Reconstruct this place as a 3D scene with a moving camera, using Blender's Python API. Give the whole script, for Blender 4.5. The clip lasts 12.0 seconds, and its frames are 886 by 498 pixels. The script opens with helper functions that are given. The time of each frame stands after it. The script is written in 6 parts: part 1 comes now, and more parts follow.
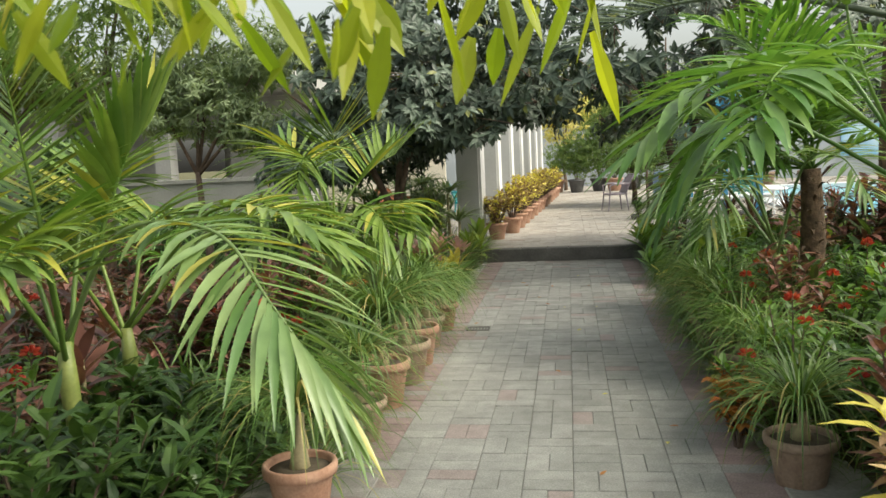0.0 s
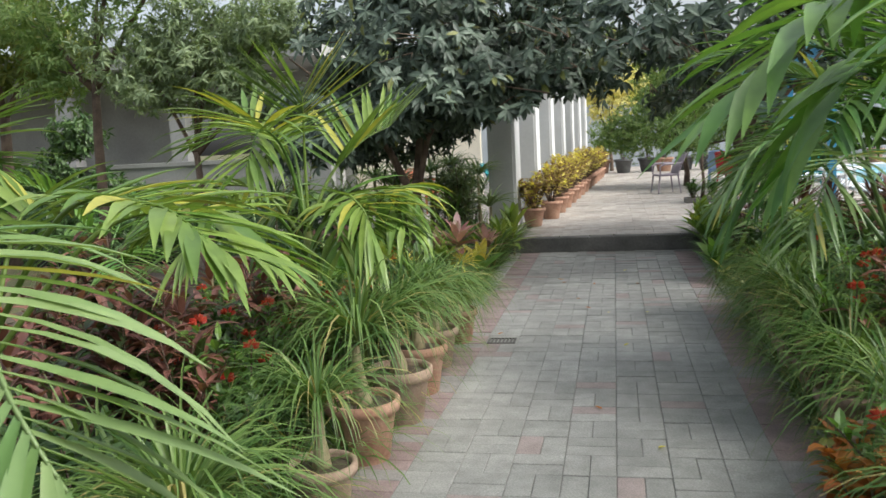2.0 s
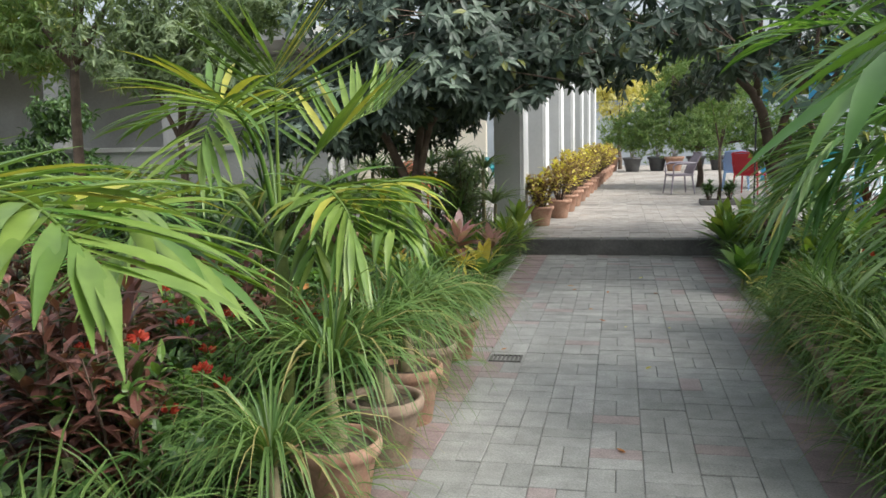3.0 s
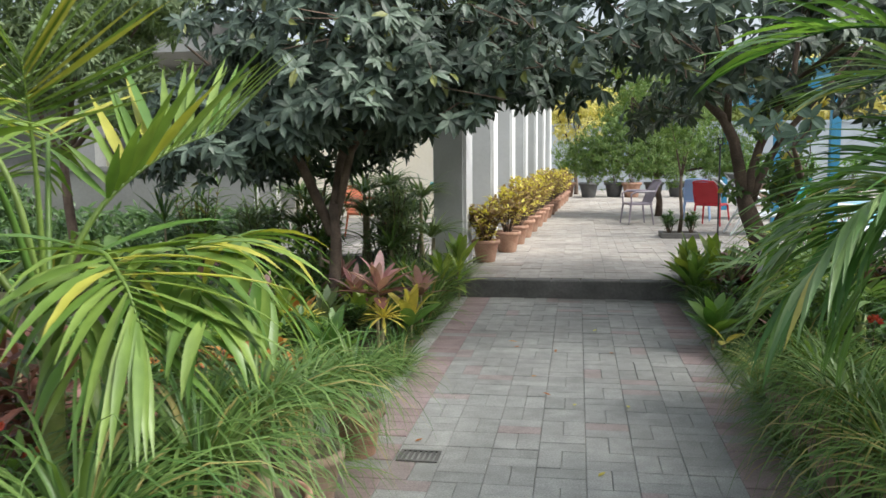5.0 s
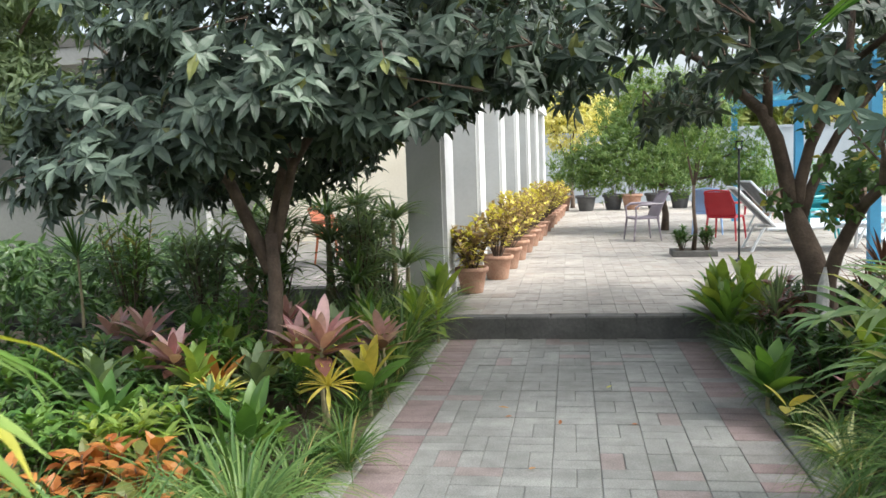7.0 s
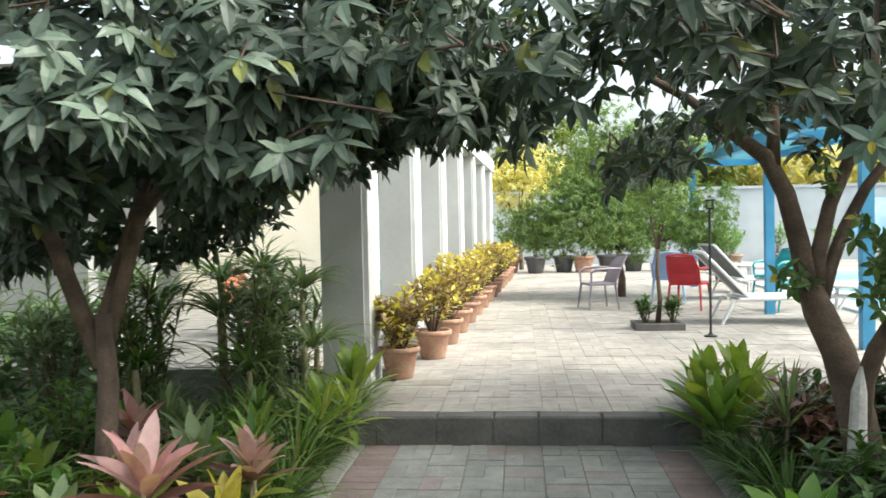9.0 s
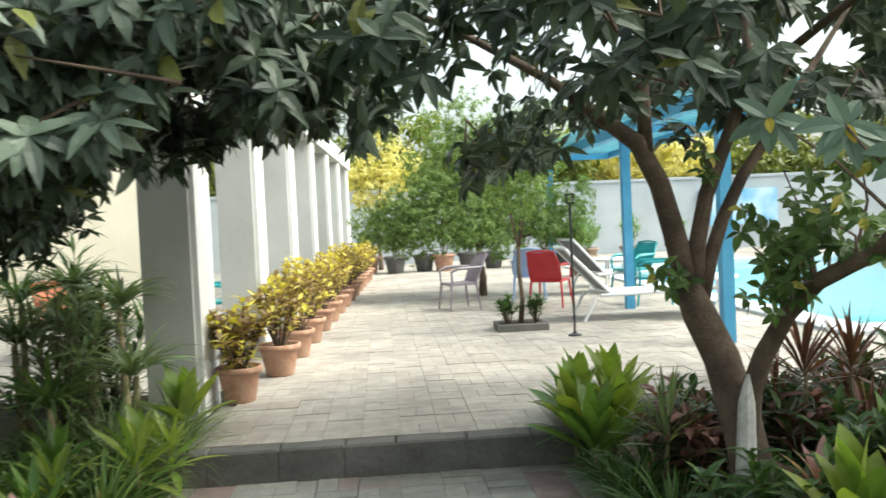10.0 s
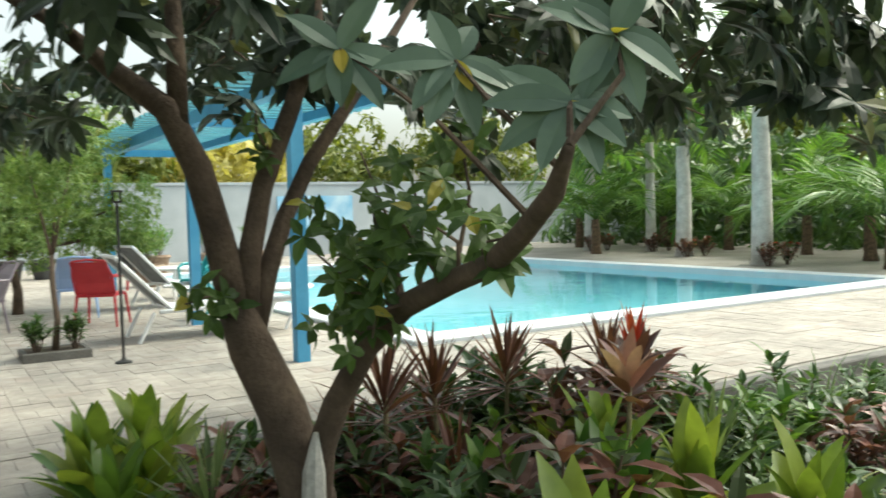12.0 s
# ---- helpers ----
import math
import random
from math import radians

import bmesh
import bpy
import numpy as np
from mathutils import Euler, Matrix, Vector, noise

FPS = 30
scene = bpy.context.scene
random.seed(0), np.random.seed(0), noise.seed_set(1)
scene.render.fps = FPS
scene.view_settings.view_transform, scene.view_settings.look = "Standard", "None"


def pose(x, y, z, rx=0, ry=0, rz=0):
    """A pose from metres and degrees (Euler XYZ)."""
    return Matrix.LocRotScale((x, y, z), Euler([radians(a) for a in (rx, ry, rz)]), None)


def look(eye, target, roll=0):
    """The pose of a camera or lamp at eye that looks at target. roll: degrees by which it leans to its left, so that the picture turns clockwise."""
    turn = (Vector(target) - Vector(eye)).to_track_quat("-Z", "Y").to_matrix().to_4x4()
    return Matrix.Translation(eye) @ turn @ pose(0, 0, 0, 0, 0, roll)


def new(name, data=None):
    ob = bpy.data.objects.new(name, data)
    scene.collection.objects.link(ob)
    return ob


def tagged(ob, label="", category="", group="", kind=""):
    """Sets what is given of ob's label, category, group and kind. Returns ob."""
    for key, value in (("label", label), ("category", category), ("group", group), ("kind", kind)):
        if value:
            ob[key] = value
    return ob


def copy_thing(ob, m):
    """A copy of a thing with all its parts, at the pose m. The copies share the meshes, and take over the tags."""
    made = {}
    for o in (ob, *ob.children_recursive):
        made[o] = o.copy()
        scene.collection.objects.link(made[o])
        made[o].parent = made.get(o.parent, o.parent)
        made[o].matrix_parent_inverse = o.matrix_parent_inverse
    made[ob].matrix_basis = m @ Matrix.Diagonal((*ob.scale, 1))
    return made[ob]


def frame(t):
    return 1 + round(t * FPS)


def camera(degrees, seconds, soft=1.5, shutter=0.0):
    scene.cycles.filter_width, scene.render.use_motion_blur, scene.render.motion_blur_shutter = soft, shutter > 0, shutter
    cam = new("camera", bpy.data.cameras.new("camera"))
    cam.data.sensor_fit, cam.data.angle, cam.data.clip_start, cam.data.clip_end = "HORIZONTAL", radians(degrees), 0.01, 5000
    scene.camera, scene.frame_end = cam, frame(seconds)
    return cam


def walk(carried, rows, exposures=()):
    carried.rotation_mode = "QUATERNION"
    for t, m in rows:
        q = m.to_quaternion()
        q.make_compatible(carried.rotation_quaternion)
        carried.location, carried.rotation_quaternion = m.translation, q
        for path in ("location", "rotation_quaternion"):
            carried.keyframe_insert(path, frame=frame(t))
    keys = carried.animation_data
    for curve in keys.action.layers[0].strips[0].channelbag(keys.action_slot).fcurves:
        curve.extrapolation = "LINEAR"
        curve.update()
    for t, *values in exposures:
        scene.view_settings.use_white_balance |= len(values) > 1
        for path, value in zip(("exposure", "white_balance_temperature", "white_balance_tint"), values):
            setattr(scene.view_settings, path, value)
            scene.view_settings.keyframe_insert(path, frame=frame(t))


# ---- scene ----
cam = camera(56.0, 12.0, soft=1.5, shutter=0.25)
PATH = [
    (0, (1.224, 1.004, 1.507), (0.92, 2.969, 1.289), -2.7),
    (0.5, (1.275, 1.389, 1.498), (0.954, 3.348, 1.259), -1.5),
    (1, (1.274, 1.743, 1.453), (1.073, 3.717, 1.205), -0.5),
    (1.5, (1.223, 2.088, 1.449), (1.011, 4.06, 1.196), -2.7),
    (2, (1.229, 2.331, 1.453), (0.819, 4.272, 1.195), -3.0),
    (2.5, (1.144, 2.74, 1.402), (0.75, 4.681, 1.129), -0.5),
    (3, (1.098, 3.047, 1.418), (0.684, 4.985, 1.145), -1.4),
    (3.2, (1.117, 3.152, 1.407), (0.676, 5.084, 1.136), -1.9),
    (4.8, (1.156, 4.171, 1.47), (0.817, 6.13, 1.25), -1.4),
    (5, (1.149, 4.294, 1.467), (0.832, 6.255, 1.239), -0.5),
    (5.5, (1.104, 4.694, 1.428), (0.867, 6.665, 1.178), -1.4),
    (6, (1.141, 4.998, 1.458), (0.825, 6.958, 1.216), -2.1),
    (6.5, (1.144, 5.398, 1.441), (0.826, 7.361, 1.232), -1.5),
    (7, (1.091, 5.821, 1.434), (0.783, 7.788, 1.243), -2.0),
    (7.2, (1.119, 5.963, 1.421), (0.798, 7.929, 1.247), -2.1),
    (8.8, (1.093, 7.193, 1.454), (0.865, 9.179, 1.374), -1.7),
    (9, (1.09, 7.301, 1.432), (0.905, 9.292, 1.376), -1.2),
    (9.5, (1.084, 7.629, 1.442), (1.077, 9.627, 1.376), -1.6),
    (10, (1.163, 7.963, 1.436), (1.308, 9.957, 1.367), -2.6),
    (10.5, (1.271, 8.342, 1.438), (1.738, 10.286, 1.386), -1.6),
    (11, (1.349, 8.537, 1.419), (2.055, 10.408, 1.382), -2.6),
    (11.5, (1.528, 8.768, 1.42), (2.349, 10.59, 1.341), -2.5),
    (12, (1.662, 8.986, 1.393), (2.728, 10.676, 1.304), -1.6),
]

EXPOSURES = [(0.0, 1.02, 6950, 3), (1.5, 0.97, 6300, 8), (4.0, 1.0, 6150, 7), (7.0, 1.42, 6150, 7), (9.5, 1.65, 6400, 1), (12.0, 1.28, 6650, -3)]
walk(cam, [(t, look(eye, target, roll)) for t, eye, target, roll in PATH], EXPOSURES)

# ---- world and sun ----
SUN_ELEV, SUN_AZ = 48.0, 100.0          # degrees; azimuth from +y towards +x
world = bpy.data.worlds.new("world")
scene.world = world
world.use_nodes = True
wn = world.node_tree.nodes
sky = wn.new("ShaderNodeTexSky")
sky.sky_type = "NISHITA"
sky.sun_disc = False
sky.sun_elevation = radians(SUN_ELEV)
sky.sun_rotation = radians(SUN_AZ)
sky.dust_density = 6.0
sky.air_density = 1.0
sky.ozone_density = 0.5
haze = wn.new("ShaderNodeHueSaturation")
haze.inputs["Saturation"].default_value = 0.4
world.node_tree.links.new(sky.outputs[0], haze.inputs["Color"])
world.node_tree.links.new(haze.outputs[0], wn["Background"].inputs[0])
wn["Background"].inputs[1].default_value = 0.15

sun_data = bpy.data.lights.new("sun", "SUN")
sun_data.energy = 0.9
sun_data.angle = radians(22)
sun_data.color = (1.0, 0.93, 0.82)
sun = new("sun", sun_data)
sd = Vector((math.sin(radians(SUN_AZ)) * math.cos(radians(SUN_ELEV)), math.cos(radians(SUN_AZ)) * math.cos(radians(SUN_ELEV)), math.sin(radians(SUN_ELEV))))
sun.matrix_world = look(sd * 60, (0, 0, 0))


# ---- materials ----
def nodes_of(m):
    m.use_nodes = True
    nt = m.node_tree
    return nt, nt.nodes, nt.links, nt.nodes["Principled BSDF"]


def ramp_node(nt, src, c1, c2, p1=0.3, p2=0.7):
    r = nt.nodes.new("ShaderNodeValToRGB")
    r.color_ramp.elements[0].position, r.color_ramp.elements[1].position = p1, p2
    r.color_ramp.elements[0].color = (*c1, 1)
    r.color_ramp.elements[1].color = (*c2, 1)
    nt.links.new(src, r.inputs[0])
    return r.outputs[0]


def noise_node(nt, scale, detail=4.0, coord="Object"):
    tc = nt.nodes.new("ShaderNodeTexCoord")
    n = nt.nodes.new("ShaderNodeTexNoise")
    n.inputs["Scale"].default_value = scale
    n.inputs["Detail"].default_value = detail
    nt.links.new(tc.outputs[coord], n.inputs["Vector"])
    return n.outputs["Fac"]


def mix_node(nt, fac, a, b, mode="MIX"):
    m = nt.nodes.new("ShaderNodeMix")
    m.data_type, m.blend_type = "RGBA", mode
    for sock, val in ((m.inputs[0], fac), (m.inputs[6], a), (m.inputs[7], b)):
        if isinstance(val, (int, float)):
            sock.default_value = val
        elif isinstance(val, tuple):
            sock.default_value = (*val, 1)
        else:
            nt.links.new(val, sock)
    return m.outputs[2]


def solid(name, c1, c2, rough=0.7, scale=6.0, fine=60.0, bump=0.15, metallic=0.0, spec=0.5, vary=0.0, grain=0.28, tone=1.0):
    """A surface with two scales of tone and a fine relief; vary shifts the tone from object to object."""
    m = bpy.data.materials.new(name)
    nt, nn, ln, bs = nodes_of(m)
    c1, c2 = tuple(v * tone for v in c1), tuple(v * tone for v in c2)
    big = noise_node(nt, scale)
    small = noise_node(nt, fine, 6.0)
    col = ramp_node(nt, big, c1, c2)
    speck = ramp_node(nt, small, (1 - grain,) * 3, (1 + grain * 0.45,) * 3)
    col = mix_node(nt, 0.7, col, speck, "MULTIPLY")
    if vary:
        oi = nn.new("ShaderNodeObjectInfo")
        tone = ramp_node(nt, oi.outputs["Random"], (1 - vary,) * 3, (1 + vary,) * 3, 0.0, 1.0)
        col = mix_node(nt, 1.0, col, tone, "MULTIPLY")
    ln.new(col, bs.inputs["Base Color"])
    bs.inputs["Roughness"].default_value = rough
    bs.inputs["Metallic"].default_value = metallic
    bs.inputs["Specular IOR Level"].default_value = spec
    if bump:
        b = nn.new("ShaderNodeBump")
        b.inputs["Strength"].default_value = bump
        b.inputs["Distance"].default_value = 0.01
        ln.new(small, b.inputs["Height"])
        ln.new(b.outputs[0], bs.inputs["Normal"])
    return m


def leafy(name, c1, c2, rough=0.42, glow=0.35, c3=None, share=0.12):
    """Leaf: each blade has its own tone between c1 and c2, a few c3; some light passes through."""
    c1, c2 = tuple(v * 0.76 for v in c1), tuple(v * 0.76 for v in c2)
    c3 = tuple(v * 0.8 for v in c3) if c3 else None
    m = bpy.data.materials.new(name)
    nt, nn, ln, bs = nodes_of(m)
    geo = nn.new("ShaderNodeNewGeometry")
    oi = nn.new("ShaderNodeObjectInfo")
    addn = nn.new("ShaderNodeMath")
    addn.operation = "ADD"
    ln.new(geo.outputs["Random Per Island"], addn.inputs[0])
    ln.new(oi.outputs["Random"], addn.inputs[1])
    fr = nn.new("ShaderNodeMath")
    fr.operation = "FRACT"
    ln.new(addn.outputs[0], fr.inputs[0])
    col = ramp_node(nt, fr.outputs[0], c1, c2, 0.05, 0.95)
    if c3:
        gt = nn.new("ShaderNodeMath")
        gt.operation = "GREATER_THAN"
        gt.inputs[1].default_value = 1 - share
        ln.new(geo.outputs["Random Per Island"], gt.inputs[0])
        col = mix_node(nt, gt.outputs[0], col, c3)
    blot = ramp_node(nt, noise_node(nt, 14.0), (0.78, 0.8, 0.76), (1.15, 1.12, 1.1))
    col = mix_node(nt, 0.8, col, blot, "MULTIPLY")
    ln.new(col, bs.inputs["Base Color"])
    bs.inputs["Roughness"].default_value = rough
    bs.inputs["Specular IOR Level"].default_value = 0.4
    tr = nn.new("ShaderNodeBsdfTranslucent")
    warm = mix_node(nt, 1.0, col, (1.0, 1.05, 0.45), "MULTIPLY")
    bright = mix_node(nt, 1.0, warm, (1.6, 1.6, 1.6), "MULTIPLY")
    ln.new(bright, tr.inputs["Color"])
    mx = nn.new("ShaderNodeMixShader")
    mx.inputs[0].default_value = glow
    ln.new(bs.outputs[0], mx.inputs[1])
    ln.new(tr.outputs[0], mx.inputs[2])
    out = [n for n in nn if n.type == "OUTPUT_MATERIAL"][0]
    ln.new(mx.outputs[0], out.inputs[0])
    return m


def paver_mat(name, c1, c2, c3, share=0.0):
    """Concrete paving blocks, each with its own tone; some red ones; dust and stains."""
    c1, c2, c3 = (tuple(v * 0.76 for v in c) for c in (c1, c2, c3))
    m = bpy.data.materials.new(name)
    nt, nn, ln, bs = nodes_of(m)
    geo = nn.new("ShaderNodeNewGeometry")
    oi = nn.new("ShaderNodeObjectInfo")
    addn = nn.new("ShaderNodeMath")
    addn.operation = "ADD"
    ln.new(geo.outputs["Random Per Island"], addn.inputs[0])
    ln.new(oi.outputs["Random"], addn.inputs[1])
    fr = nn.new("ShaderNodeMath")
    fr.operation = "FRACT"
    ln.new(addn.outputs[0], fr.inputs[0])
    col = ramp_node(nt, fr.outputs[0], c1, c2, 0.0, 1.0)
    if share:
        gt = nn.new("ShaderNodeMath")
        gt.operation = "GREATER_THAN"
        gt.inputs[1].default_value = 1 - share
        ln.new(fr.outputs[0], gt.inputs[0])
        col = mix_node(nt, gt.outputs[0], col, c3)
    tc = nn.new("ShaderNodeNewGeometry")
    for sc, lo, hi in ((1.1, 0.70, 1.16), (9.0, 0.82, 1.13), (120.0, 0.75, 1.2)):
        n = nn.new("ShaderNodeTexNoise")
        n.inputs["Scale"].default_value = sc
        n.inputs["Detail"].default_value = 5.0
        ln.new(tc.outputs["Position"], n.inputs["Vector"])
        col = mix_node(nt, 0.85, col, ramp_node(nt, n.outputs["Fac"], (lo,) * 3, (hi,) * 3, 0.35, 0.68), "MULTIPLY")
    ln.new(col, bs.inputs["Base Color"])
    bs.inputs["Roughness"].default_value = 0.72
    b = nn.new("ShaderNodeBump")
    b.inputs["Strength"].default_value = 0.25
    b.inputs["Distance"].default_value = 0.004
    ln.new(n.outputs["Fac"], b.inputs["Height"])
    ln.new(b.outputs[0], bs.inputs["Normal"])
    return m


M = {}
M["paver"] = paver_mat("grey_paver", (0.335, 0.335, 0.31), (0.43, 0.425, 0.395), (0.40, 0.33, 0.31), 0.09)
M["red_paver"] = paver_mat("red_paver", (0.34, 0.25, 0.24), (0.43, 0.33, 0.315), (0.37, 0.35, 0.33), 0.2)
M["cream_paver"] = paver_mat("cream_paver", (0.46, 0.415, 0.365), (0.53, 0.485, 0.43), (0.47, 0.405, 0.35), 0.05)
M["joint"] = solid("joint_sand", (0.22, 0.21, 0.185), (0.38, 0.36, 0.32), 0.95, tone=0.78)
M["concrete"] = solid("worn_concrete", (0.10, 0.097, 0.088), (0.21, 0.20, 0.185), 0.85, 3.0, 45, tone=0.78)
M["kerb"] = solid("path_edge_mortar", (0.30, 0.30, 0.27), (0.46, 0.45, 0.41), 0.9, 4.0, 50, tone=0.78)
M["soil"] = solid("soil", (0.045, 0.033, 0.022), (0.11, 0.085, 0.055), 0.95, 2.0, 30, 0.8)
M["lawn"] = solid("dry_lawn", (0.07, 0.085, 0.025), (0.17, 0.14, 0.06), 0.95, 1.2, 40, 0.8, tone=0.78)
M["sand"] = solid("sandy_ground", (0.33, 0.30, 0.26), (0.46, 0.43, 0.38), 0.9, 1.0, 30, 0.4, tone=0.78)
# pale wall paint, darkened and blued to carry the evening shade
M["far_wall"] = solid("shaded_wall_paint", (0.36, 0.40, 0.43), (0.45, 0.49, 0.52), 0.8, 1.2, 30, 0.05, grain=0.06)
# lighter version of the pier plaster, with side light put into its colour
M["lit_pier"] = solid("lit_pier_plaster", (0.58, 0.58, 0.58), (0.68, 0.68, 0.67), 0.8, 1.5, 30, 0.05, grain=0.06)
M["grey_wall"] = solid("grey_plaster", (0.36, 0.36, 0.34), (0.47, 0.47, 0.45), 0.85, 1.2, 25, 0.1, tone=0.78, grain=0.12)
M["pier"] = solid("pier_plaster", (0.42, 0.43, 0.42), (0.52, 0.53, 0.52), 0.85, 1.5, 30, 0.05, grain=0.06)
# cream lightened in place of sunlight, as the sun misses this wall
M["cream_wall"] = solid("sunlit_cream_plaster", (0.80, 0.73, 0.58), (0.86, 0.80, 0.67), 0.85, 1.2, 25, 0.05, grain=0.06)
M["terracotta"] = solid("terracotta", (0.40, 0.21, 0.135), (0.56, 0.35, 0.25), 0.85, 9.0, 70, 0.2, tone=0.78, vary=0.15)
M["pale_pot"] = solid("weathered_clay", (0.30, 0.20, 0.14), (0.48, 0.36, 0.27), 0.9, 8.0, 60, 0.2, tone=0.78, vary=0.15)
# dark colour holds the shade in which the far wall's pots stand
M["shaded_pot"] = solid("shaded_pot_clay", (0.05, 0.05, 0.05), (0.1, 0.1, 0.1), 0.6)
M["bark"] = solid("brown_bark", (0.095, 0.066, 0.048), (0.225, 0.16, 0.115), 0.9, 7.0, 55, 0.7, tone=0.78)
M["white_bark"] = solid("whitewashed_bark", (0.42, 0.40, 0.37), (0.66, 0.64, 0.6), 0.9, 5.0, 40, 0.5)
M["fibre"] = solid("palm_fibre", (0.06, 0.04, 0.025), (0.20, 0.13, 0.08), 0.95, 18.0, 90, 0.9)
M["stem"] = solid("pale_stem", (0.30, 0.26, 0.14), (0.45, 0.38, 0.22), 0.7, 12.0, 60, 0.2, tone=0.78)
M["green_stem"] = solid("green_stem", (0.16, 0.22, 0.05), (0.33, 0.36, 0.1), 0.5, 8.0, 50, 0.05, tone=0.78)
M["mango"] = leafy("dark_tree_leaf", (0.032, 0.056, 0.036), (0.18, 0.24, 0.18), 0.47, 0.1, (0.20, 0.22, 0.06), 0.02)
M["sprig_green"] = leafy("green_tree_leaf", (0.06, 0.12, 0.03), (0.16, 0.26, 0.07), 0.45, 0.3, (0.40, 0.36, 0.06), 0.03)
M["yellowed"] = leafy("yellowed_tree_leaf", (0.62, 0.48, 0.06), (0.70, 0.58, 0.12), 0.5, 0.35)
M["lime"] = leafy("young_leaf", (0.20, 0.30, 0.02), (0.42, 0.45, 0.04), 0.45, 0.5)
M["palm"] = leafy("palm_leaf", (0.105, 0.205, 0.04), (0.245, 0.345, 0.08), 0.36, 0.22, (0.44, 0.43, 0.08), 0.07)
M["palm_pale"] = leafy("soft_palm_leaf", (0.12, 0.225, 0.075), (0.26, 0.36, 0.15), 0.3, 0.25, (0.40, 0.38, 0.10), 0.05)
# paler copy of the dark tree leaf: skylight on near leaves put into colour
M["lit_sprig"] = leafy("lit_tree_leaf", (0.10, 0.165, 0.12), (0.20, 0.29, 0.22), 0.5, 0.12)
M["palm_dark"] = leafy("shaded_palm_leaf", (0.09, 0.215, 0.05), (0.21, 0.36, 0.085), 0.36, 0.28)
M["date"] = leafy("grey_palm_leaf", (0.12, 0.17, 0.12), (0.20, 0.26, 0.18), 0.5, 0.2)
M["grass"] = leafy("grass_leaf", (0.07, 0.155, 0.035), (0.20, 0.30, 0.085), 0.42, 0.22, (0.38, 0.33, 0.13), 0.08)
M["grass_dark"] = leafy("dark_grass_leaf", (0.05, 0.12, 0.03), (0.13, 0.23, 0.06), 0.42, 0.22)
M["broad"] = leafy("broad_leaf", (0.09, 0.20, 0.045), (0.20, 0.33, 0.075), 0.38, 0.3)
M["broad_lime"] = leafy("light_broad_leaf", (0.20, 0.32, 0.06), (0.36, 0.43, 0.10), 0.38, 0.35)
M["dark_shrub"] = leafy("dark_shrub_leaf", (0.05, 0.11, 0.035), (0.12, 0.21, 0.06), 0.38, 0.25)
M["purple"] = leafy("maroon_leaf", (0.125, 0.055, 0.046), (0.32, 0.145, 0.115), 0.36, 0.22, (0.06, 0.09, 0.03), 0.2)
M["pink"] = leafy("pink_leaf", (0.48, 0.22, 0.24), (0.68, 0.46, 0.46), 0.42, 0.3)
M["red"] = leafy("red_leaf", (0.50, 0.04, 0.035), (0.68, 0.13, 0.08), 0.45, 0.3)
M["orange"] = leafy("orange_leaf", (0.42, 0.13, 0.035), (0.58, 0.26, 0.07), 0.45, 0.3, (0.15, 0.17, 0.04), 0.2)
M["yellow"] = leafy("yellow_leaf", (0.62, 0.50, 0.08), (0.74, 0.66, 0.20), 0.45, 0.35)
M["croton"] = leafy("brown_croton_leaf", (0.30, 0.19, 0.11), (0.50, 0.37, 0.20), 0.45, 0.3, (0.76, 0.68, 0.16), 0.32)
M["gold_tree"] = leafy("gold_tree_leaf", (0.66, 0.58, 0.20), (0.78, 0.72, 0.36), 0.5, 0.4)
M["feather"] = leafy("feathery_leaf", (0.13, 0.225, 0.06), (0.27, 0.37, 0.13), 0.5, 0.35)
M["grey_green"] = leafy("grey_green_leaf", (0.16, 0.23, 0.12), (0.32, 0.40, 0.22), 0.5, 0.3)
M["variegated"] = leafy("cream_green_leaf", (0.30, 0.36, 0.12), (0.58, 0.58, 0.28), 0.45, 0.3, (0.12, 0.22, 0.05), 0.35)
M["far_leaf"] = leafy("far_tree_leaf", (0.12, 0.17, 0.04), (0.30, 0.33, 0.08), 0.5, 0.3)
M["blue_paint"] = solid("blue_paint", (0.05, 0.30, 0.55), (0.10, 0.40, 0.66), 0.5, 3.0, 40, 0.05, tone=0.78, grain=0.08)
M["aqua"] = solid("aqua_paint", (0.12, 0.46, 0.58), (0.22, 0.58, 0.68), 0.5, 3.0, 40, 0.05, tone=0.78)
M["mural"] = solid("mural_paint", (0.16, 0.42, 0.66), (0.55, 0.72, 0.82), 0.6, 1.6, 30, 0.05, grain=0.08)
M["teal"] = solid("teal_plastic", (0.02, 0.30, 0.33), (0.04, 0.38, 0.40), 0.35, 4.0, 60, 0.03, tone=0.78, grain=0.08)
M["red_plastic"] = solid("red_plastic", (0.50, 0.015, 0.03), (0.6, 0.03, 0.045), 0.35, 4.0, 60, 0.03, tone=0.78, grain=0.08)
M["mauve_plastic"] = solid("mauve_grey_plastic", (0.24, 0.20, 0.24), (0.33, 0.28, 0.32), 0.45, 4.0, 60, 0.03, tone=0.78, grain=0.08)
M["sky_plastic"] = solid("light_blue_plastic", (0.30, 0.45, 0.75), (0.38, 0.53, 0.8), 0.4, 4.0, 60, 0.03, tone=0.78, grain=0.08)
M["orange_plastic"] = solid("orange_plastic", (0.5, 0.12, 0.04), (0.58, 0.17, 0.06), 0.45, 4.0, 60, 0.03, tone=0.78, grain=0.08)
M["white_plastic"] = solid("white_plastic", (0.72, 0.73, 0.75), (0.8, 0.8, 0.81), 0.4, 4.0, 60, 0.03, grain=0.08)
